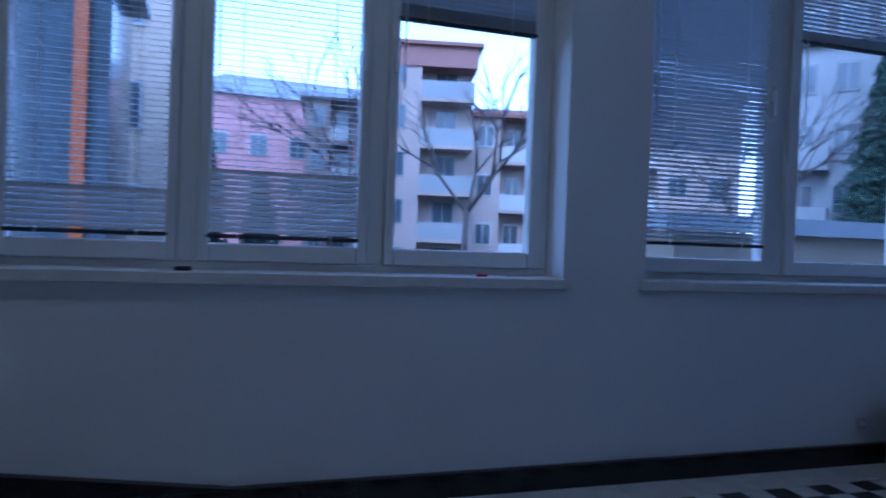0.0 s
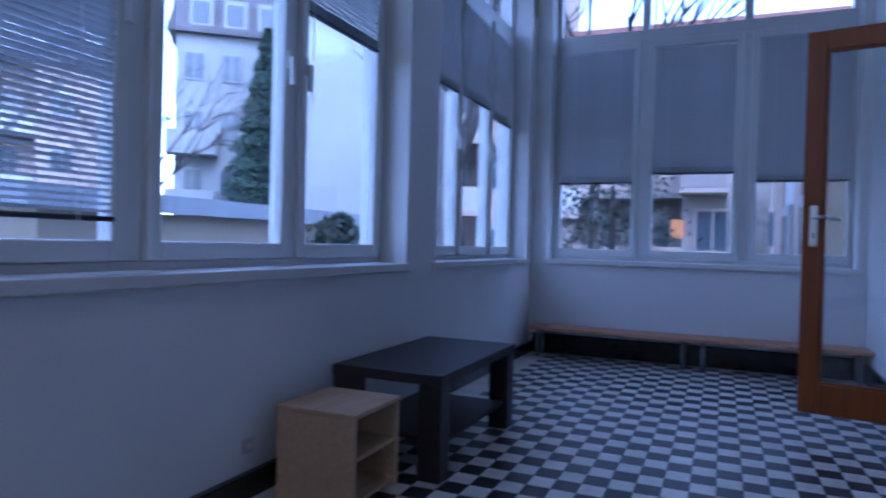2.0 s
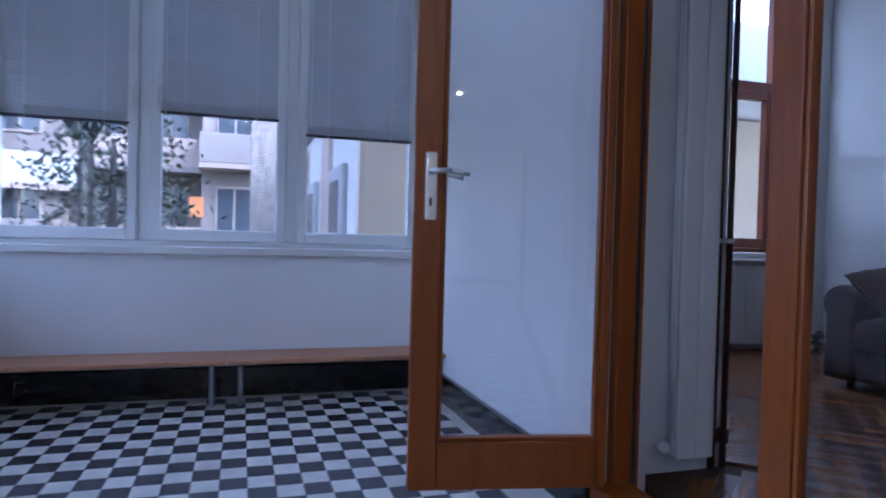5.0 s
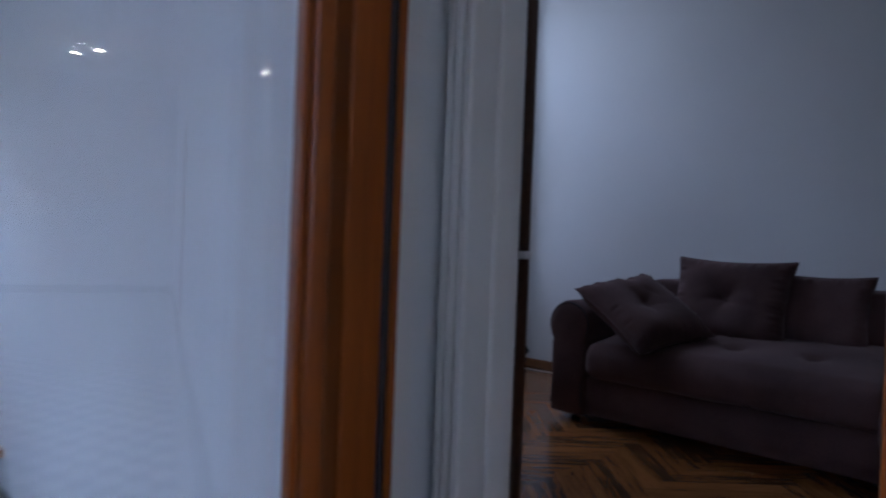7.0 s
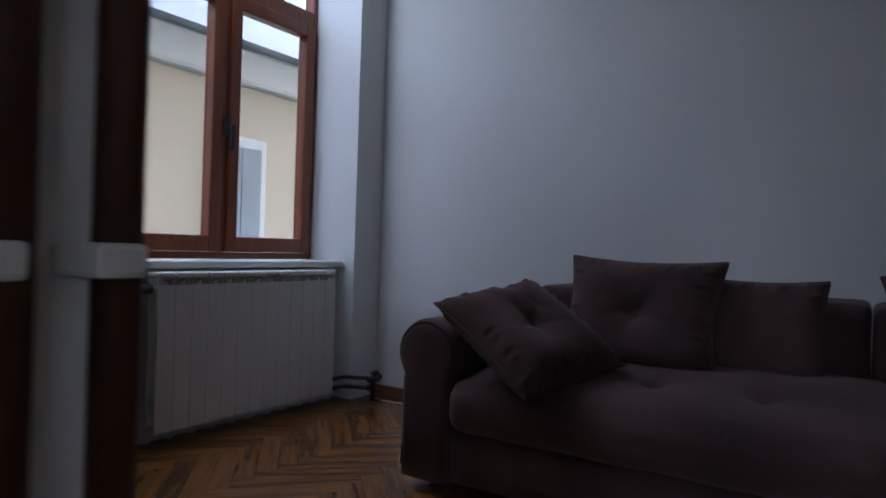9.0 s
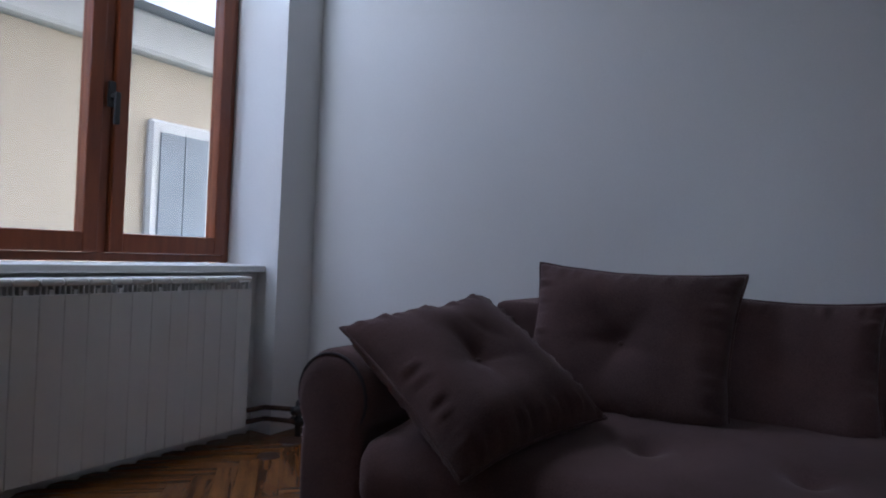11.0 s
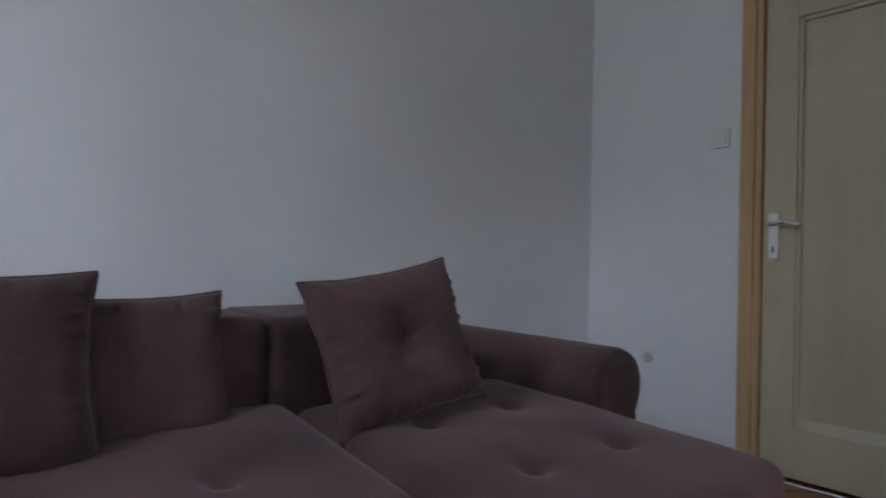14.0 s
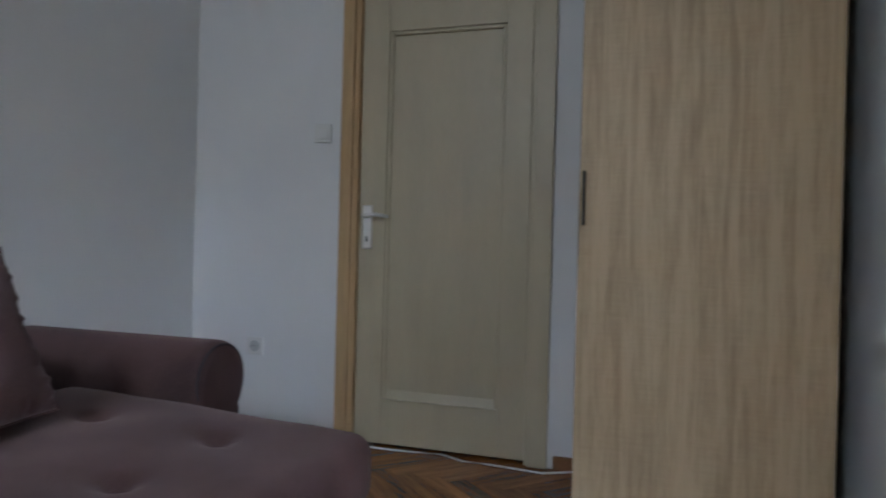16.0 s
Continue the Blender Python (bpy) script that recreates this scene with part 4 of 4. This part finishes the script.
part("bottom", bx(a0 + 0.017, a1 - 0.017, b0 + 0.01, b1 - 0.012, -0.05, -0.035), OAK_LIGHT, ns)
part("back", bx(a0 + 0.017, a1 - 0.017, b1 - 0.012, b1 - 0.006, ZF, h - 0.017), OAK_LIGHT, ns)


def bench(y0, y1, label):
    b = empty("low_bench", (7.26, (y0 + y1) / 2, 0), label, "bench", "benches under the window")
    part("seat", bx(7.10, 7.40, y0, y1, 0.168, 0.192, bevel=0.004), BEECH, b)
    for y in (y0 + 0.07, y1 - 0.07):
        for x in (7.2, 7.36):
            part("leg", tube(bmesh.new(), (x, y, ZF - 0.001), (x, y, 0.168), 0.015, n=14), GREY_METAL, b, smooth=True)
        part("crossbar", bx(7.215, 7.345, y - 0.01, y + 0.01, 0.145, 0.167), GREY_METAL, b)


bench(1.418, 2.745, "low beech bench on grey metal legs along the wall")
bench(0.215, 1.412, "low beech bench on grey metal legs along the wall")

def outlet(x, z):
    o = empty("wall_outlet", (x, 2.82, z), "small grey cable outlet low on the white wall", "outlet", "outlets low on the sunroom wall")
    part("box", bx(x - 0.026, x + 0.026, 2.806, 2.8198, z - 0.026, z + 0.026, bevel=0.004), OUTLET_GREY, o)
    part("plug", tube(bmesh.new(), (x, 2.807, z), (x, 2.797, z), 0.011, n=14), WHITE_PLASTIC, o, "white plug")


outlet(6.494, 0.106)
outlet(3.64, 0.116)

# odds and ends on the sills
thing("marker_cap", tube(bmesh.new(), (1.70, 2.84, 0.776), (1.745, 2.85, 0.776), 0.006), RED_PLASTIC, "small red plastic cap on the sill", "cap", smooth=True)
thing("window_catch", bx(0.60, 0.655, 2.83, 2.86, 0.77, 0.785, bevel=0.004), DARK_PLASTIC, "small black plastic catch on the sill", "catch")
thing("paper_sheet", bx(3.0, 3.24, 2.80, 2.93, 0.7702, 0.773), PAPER, "sheet of white paper lying on the sill", "paper")
thing("paper_sheet", bx(4.45, 4.62, 2.81, 2.90, 0.7702, 0.773), PAPER, "folded white paper lying on the sill", "paper")


def spotlight(x, y):
    s = empty("ceiling_spotlight", (x, y, TOP), "small lit ceiling spotlight", "lamp", "ceiling spotlights")
    part("housing", tube(bmesh.new(), (x, y, TOP - 0.09), (x, y, TOP - 0.0005), 0.045, n=20), WHITE_PLASTIC, s, smooth=False)
    part("bulb", tube(bmesh.new(), (x, y, TOP - 0.1), (x, y, TOP - 0.0905), 0.04, n=20), LAMP_GLOW, s, "glowing warm bulb")


for x, y in ((0.72, 1.75), (0.58, 1.44), (-3.7, 1.56), (-3.4, 1.25)):
    spotlight(x, y)


# ---- outside ----
thing("ground", bx(-400, 400, -400, 400, -1.6, -1.3), GROUND, "dull green yard ground", "ground", "structure")


def building(name, cx, cy, yaw, w, d, z1, wallmat, label, cols, rows, roof=ROOF_TILE, roof_h=1.2, win=(1.1, 1.4), balconies=(), storey=2.9, first=0.8, eave=0.35, loggia=(), attic=0.0, mansard=False, trim=FRAME_WHITE, only=None):
    """A house: walls, windows on the front (its own -y), loggia columns cut into it, roof, balconies."""
    b = empty(name, (0, 0, 0), label, "building")
    bm = bmesh.new()
    cw = w / cols if cols else w
    for i in range(max(1, cols)):
        box(bm, -w / 2 + i * cw, -w / 2 + (i + 1) * cw, 1.3 if i in loggia else 0, d, -1.35, z1)
    part("wall", bm, wallmat, b, local=True)
    if attic:
        part("attic", bx(-w / 2 - 0.12, w / 2 + 0.12, -0.12, d, z1 - attic, z1 - 0.002), ATTIC, b, "red-brown clad attic storey", local=True)
    r = bmesh.new()
    box(r, -w / 2 - eave, w / 2 + eave, -eave, d + eave, z1, z1 + 0.18)
    t = bx(-w / 2 - eave, w / 2 + eave, -eave, d + eave, z1 + 0.18, z1 + 0.18 + roof_h)
    for v in t.verts:
        if v.co.z > z1 + 0.3:
            v.co.x *= 0.88 if mansard else 0.72
            v.co.y = d / 2 + (v.co.y - d / 2) * (0.82 if mansard else 0.25)
    part("roof", join(r, t), roof, b, local=True)
    if mansard:
        for i in range(cols):
            x = (-w / 2 + (i + 0.5) * cw) * 0.92
            dm = part("dormer", bx(x - 0.5, x + 0.5, -eave + 0.05, 1.2, z1 + 0.18, z1 + 1.5, bevel=0.03, seg=1), trim, b, local=True)
            part("pane", bx(x - 0.34, x + 0.34, -eave + 0.03, -eave + 0.048, z1 + 0.4, z1 + 1.3), PANE_DARK, dm, local=True)
    for i in range(cols):
        for j in range(rows):
            x, z = -w / 2 + (i + 0.5) * cw, first + j * storey
            if z + win[1] > z1 - 0.2 or (only is not None and i not in only):
                continue
            y = 1.3 if i in loggia else 0
            if i in loggia:
                lg = part("loggia", bx(x - cw / 2 + 0.003, x + cw / 2 - 0.003, 0.003, 1.297, z - 0.85, z - 0.68), wallmat, b, local=True)
                part("parapet", bx(x - cw / 2 + 0.003, x + cw / 2 - 0.003, 0.0, 0.08, z - 0.68, z + 0.15), trim, lg, local=True)
            wn_ = part("window", bx(x - win[0] / 2, x + win[0] / 2, y - 0.06, y + 0.02, z, z + win[1], bevel=0.02, seg=1), trim, b, local=True)
            for s in (-1, 1):
                xa, xb = sorted((x + s * 0.03, x + s * (win[0] / 2 - 0.07)))
                part("pane", bx(xa, xb, y - 0.068, y - 0.061, z + 0.08, z + win[1] - 0.08), PANE_DARK, wn_, local=True)
            if (i, j) in balconies:
                bal = part("balcony", bx(x - 1.0, x + 1.0, -1.0, 0, z - 0.75, z - 0.6), trim, b, local=True)
                part("railing", bx(x - 1.0, x + 1.0, -1.0, -0.94, z - 0.6, z + 0.25, bevel=0.02, seg=1), wallmat if wallmat is not RENDER_PINK else FRAME_WHITE, bal, local=True)
                for q in (-1.0, 0.94):
                    part("railing", bx(x + q, x + q + 0.06, -0.938, -0.002, z - 0.6, z + 0.25), wallmat if wallmat is not RENDER_PINK else FRAME_WHITE, bal, local=True)
    b.matrix_basis = pose(cx, cy, 0, 0, 0, yaw)
    return b


building("apartment_building", 8.5, 31.0, -12, 5.2, 8, 10.4, RENDER_TAN, "grey-beige apartment block with red-brown attic and a column of loggias", 2, 5, loggia=(1,), attic=1.0, trim=RENDER_WHITE, storey=2.3, first=-0.6, roof_h=0.7, win=(1.15, 1.25))
building("apartment_building", 4.9, 38.0, -6, 2.8, 8, 8.9, RENDER_BROWN, "lower brown apartment block with loggias beside the taller one", 2, 4, loggia=(1,), trim=RENDER_WHITE, storey=2.4, first=0.0, roof_h=0.6, win=(0.8, 1.2), roof=ROOF_GREY)
building("apartment_building", 14.2, 32.5, -14, 5.0, 8, 7.6, RENDER_TAN, "lower pale apartment block beside the taller one", 3, 3, storey=2.6, roof_h=0.9, win=(0.9, 1.2), loggia=(1,))
# made-up block that covers bright horizon sky between its neighbours
building("apartment_building", 20.0, 30.0, -30, 10.0, 8, 8.6, RENDER_TAN, "added pale block filling a bright gap of sky", 5, 3, storey=2.6, roof=ROOF_GREY, roof_h=1.4, win=(1.0, 1.3), balconies=[(1, 0), (1, 1), (3, 0), (3, 1)], loggia=(2,))
building("town_house", 3.6, 46.0, 4, 13, 9, 10.2, RENDER_PINK, "pink rendered house with a grey roof", 5, 4, roof=ROOF_GREY, storey=2.7, roof_h=1.9, win=(1.2, 1.5), loggia=(4,))
building("town_house", -5.5, 20.0, 4, 8.2, 9, 12.5, RENDER_BEIGE, "tall cream house beside the yard", 3, 4)
building("apartment_building", 24.8, 19.9, -51, 7.6, 9, 9.6, RENDER_WHITE, "white apartment block with balconies and a dark mansard roof", 5, 4, balconies=[(0, 1), (0, 2), (2, 1), (2, 2), (4, 1), (4, 2), (4, 3)], roof=ROOF_DARK, roof_h=2.3, win=(0.85, 1.25), storey=2.5, first=0.1, mansard=True, trim=RENDER_WHITE)
tall = building("apartment_building", 19.5, 11.2, -60, 4.6, 8, 12.0, RENDER_WHITE, "tall smooth white house wall with a dark downpipe", 3, 5, roof=ROOF_GREY, win=(0.45, 0.95), storey=2.2, first=0.2, only=(2,), trim=RENDER_WHITE)
part("downpipe", tube(bmesh.new(), (1.98, -0.08, -1.35), (1.98, -0.08, 11.9), 0.06, n=8), ROOF_DARK, tall, "dark downpipe", local=True)
building("apartment_building", 22.5, 9.0, -70, 7.0, 8, 10.5, RENDER_TAN, "grey-beige apartment block with loggias behind a bare tree", 4, 4, loggia=(1, 3), storey=2.5, first=0.2, win=(1.0, 1.3), roof=ROOF_GREY)
# dark blue-grey block with four orange posts on its front
posted_block = building("blue_grey_block", -4.35, 14.0, 3, 5.0, 3, 6.0, PANE_DARK, "blue-grey block with upright orange posts", 0, 0, roof=ROOF_GREY, roof_h=0.5)
for x in (-2.3, -0.8, 0.6, 2.0):
    part("post", bx(x - 0.12, x + 0.12, -0.1, 0.0, -1.35, 5.9), VARNISH, posted_block, "upright orange post", local=True)
end_block = building("apartment_building", 24.0, 3.4, -88, 13, 9, 8.0, RENDER_GREY, "stained grey-brown apartment block with loggias and a lit window", 7, 4, balconies=[(1, 0), (4, 1), (2, 2), (5, 0)], storey=2.6, loggia=(2, 3), trim=RENDER_TAN)
part("lit_window", bx(0.6, 1.0, -0.09, -0.05, 1.25, 1.85), LIT_ROOM, end_block, "window glowing warm from a lamp indoors", local=True)
# yellow box for a yellow panel low on the block
part("yellow_panel", bx(-0.5, 0.9, -0.9, -0.12, -0.25, 0.05, bevel=0.03, seg=1), YELLOW, end_block, "small yellow panel", local=True)

# garage with a sheet roof beyond the yard wall
gr = empty("garage", (9.2, 8.6, -1.3), "low beige garage with a grey sheet roof", "garage")
part("wall", bx(6.5, 14.0, 8.2, 11.5, -1.35, 1.18), RENDER_BEIGE, gr)
t = bx(6.2, 14.3, 7.95, 11.8, 1.18, 1.42)
for v in t.verts:
    v.co.z += 0.06 * (v.co.y - 7.9)
part("roof", t, ROOF_GREY, gr)

# wing of the house across the narrow yard, seen from both rooms
wing = empty("neighbouring_wing", (14, -5, -1.3), "beige and white house wing with a white cornice and grey roof", "building")
part("wall", bx(11.0, 18.5, -11.0, 0.06, -1.35, 2.6), RENDER_BEIGE, wing)
# north front and its pilasters: lighter colour offsets their shade
part("front_wall", bx(11.001, 18.499, 0.0602, 0.1, -1.35, 2.599), WING_WHITE_LIFTED, wing, "white rendered front, colour lightened against its shade")
part("cornice", bx(10.88, 18.6, -11.1, 0.22, 2.6, 3.0, bevel=0.05), FRAME_WHITE, wing, "white cornice")
t = bx(10.7, 18.8, -11.3, 0.4, 3.0, 4.4)
for v in t.verts:
    if v.co.z > 3.2:
        v.co.x = 14.6 + (v.co.x - 14.6) * 0.66
        v.co.y = -5.4 + (v.co.y + 5.4) * 0.6
part("roof", t, ROOF_GREY, wing)
part("pilaster", bx(13.0, 13.9, 0.1, 0.16, -1.35, 2.44), WING_BEIGE_LIFTED, wing)
part("pilaster", bx(16.3, 18.4, 0.1, 0.16, -1.35, 2.44), WING_BEIGE_LIFTED, wing)
for y in (-4.8, -7.4):
    wn_ = part("window", bx(10.93, 11.02, y - 0.37, y + 0.37, -0.35, 2.04, bevel=0.03, seg=1), FRAME_WHITE, wing)
    for q in (-0.2, 0.2):
        part("pane", bx(10.915, 10.929, y + q * 0.68 - 0.13, y + q * 0.68 + 0.13, -0.2, 1.92), SHUTTER, wn_)
for x in (12.2, 15.2):
    wn_ = part("window", bx(x - 0.6, x + 0.6, 0.08, 0.19, -0.4, 1.75, bevel=0.03, seg=1), FRAME_WHITE, wing)
    part("pane", bx(x - 0.42, x + 0.42, 0.191, 0.2, -0.3, 1.55), PANE_DARK, wn_)
thing("yard_wall", bx(19.5, 19.8, 0.2, 1.15, -1.35, 3.4), STONE, "rough stone yard wall", "wall")
thing("parked_van", soft_box(14.5, 16.2, 4.6, 8.4, -1.3, 0.75, r=0.5, step=0.2), FRAME_WHITE, "white van parked in the yard", "van", smooth=True)


def branches(bm, a, way, r, length, depth, spread):
    b = a + way * length
    tube(bm, a, b, r, r * 0.68, n=5 if depth < 4 else 8)
    if depth:
        for _ in range(3 if depth > 2 else 2):
            w2 = (way + Vector([random.uniform(-1, 1) * spread for _ in range(3)]) + Vector((0, 0, 0.12))).normalized()
            branches(bm, a + way * length * random.uniform(0.7, 1.0), w2, r * 0.62, length * random.uniform(0.62, 0.85), depth - 1, spread)


def bare_tree(x, y, h, label, stout=1.0):
    t = empty("bare_tree", (x, y, -1.3), label, "tree", "bare trees")
    top = Vector((x + 0.1, y, -1.3 + h * 0.35))
    part("trunk", tube(bmesh.new(), (x, y, -1.32), top, 0.013 * h * stout, 0.009 * h * stout, n=10), BARK, t, smooth=True)
    bm = bmesh.new()
    for _ in range(4):
        branches(bm, top - Vector((0, 0, 0.1)), Vector((random.uniform(-0.7, 0.7), random.uniform(-0.7, 0.7), 1)).normalized(), 0.006 * h * stout, h * 0.2, 4, 0.62)
    part("crown", bm, BARK, t, "leafless branches", smooth=True)


for x, y, h in ((6.6, 18.0, 9.0), (9.4, 15.5, 8.5), (3.8, 22, 10), (12.5, 14.0, 7.5), (13.0, 3.3, 9.5), (13.6, 6.2, 10.5)):
    bare_tree(x, y, h, "leafless tree with dark thin branches", 1.7 if x > 13.3 else 1.0)


def leaf_tree(name, x, y, h, width, mat, label, cone, count, size):
    t = empty(name, (x, y, -1.3), label, "tree")
    part("trunk", tube(bmesh.new(), (x, y, -1.32), (x, y, -1.3 + h * 0.8), 0.12, 0.03, n=8), BARK, t, smooth=True)
    v, f = [], []
    for _ in range(count):
        u = random.random() ** (0.75 if cone else 1)
        z = -1.3 + h * (0.08 + 0.92 * u)
        rr = width * ((1 - u) * 0.95 + 0.05 if cone else (1 - (2 * u - 1) ** 2) ** 0.5 * random.uniform(0.7, 1.1)) * random.random() ** 0.35
        rr *= random.uniform(0.8, 1.15) * (0.72 + 0.45 * (1 - (u * 13) % 1) if cone else 1)
        an = random.uniform(0, 6.283)
        p = Vector((x + rr * math.cos(an), y + rr * math.sin(an), z - (0.25 * rr if cone else 0)))
        e1 = Vector([random.uniform(-1, 1) for _ in range(3)]).normalized() * size * random.uniform(0.6, 1.3)
        e2 = e1.cross(Vector([random.uniform(-1, 1) for _ in range(3)])).normalized() * size * 0.42
        k = len(v)
        v += [tuple(p - e1), tuple(p + e2), tuple(p + e1), tuple(p - e2)]
        f.append((k, k + 1, k + 2, k + 3))
    me = bpy.data.meshes.new("crown")
    me.from_pydata(v, [], f)
    me.materials.append(mat)
    adopt(new("crown", me), t)


leaf_tree("conifer", 20.2, 16.2, 9.6, 2.1, NEEDLE, "dark green conifer in the yard", True, 30000, 0.10)
leaf_tree("conifer", -1.0, 26, 7.0, 1.3, NEEDLE, "dark green conifer before the pink house", True, 3000, 0.16)
leaf_tree("conifer", 1.1, 25, 4.4, 1.2, NEEDLE, "dark green conifer before the pink house", True, 2500, 0.16)
leaf_tree("evergreen_shrub", 13.2, 3.0, 4.2, 1.2, LEAF, "loose evergreen shrub behind the end window", False, 3400, 0.06)
leaf_tree("evergreen_shrub", 10.6, 6.9, 2.6, 0.7, LEAF, "evergreen shrub before the garage", False, 2200, 0.09)
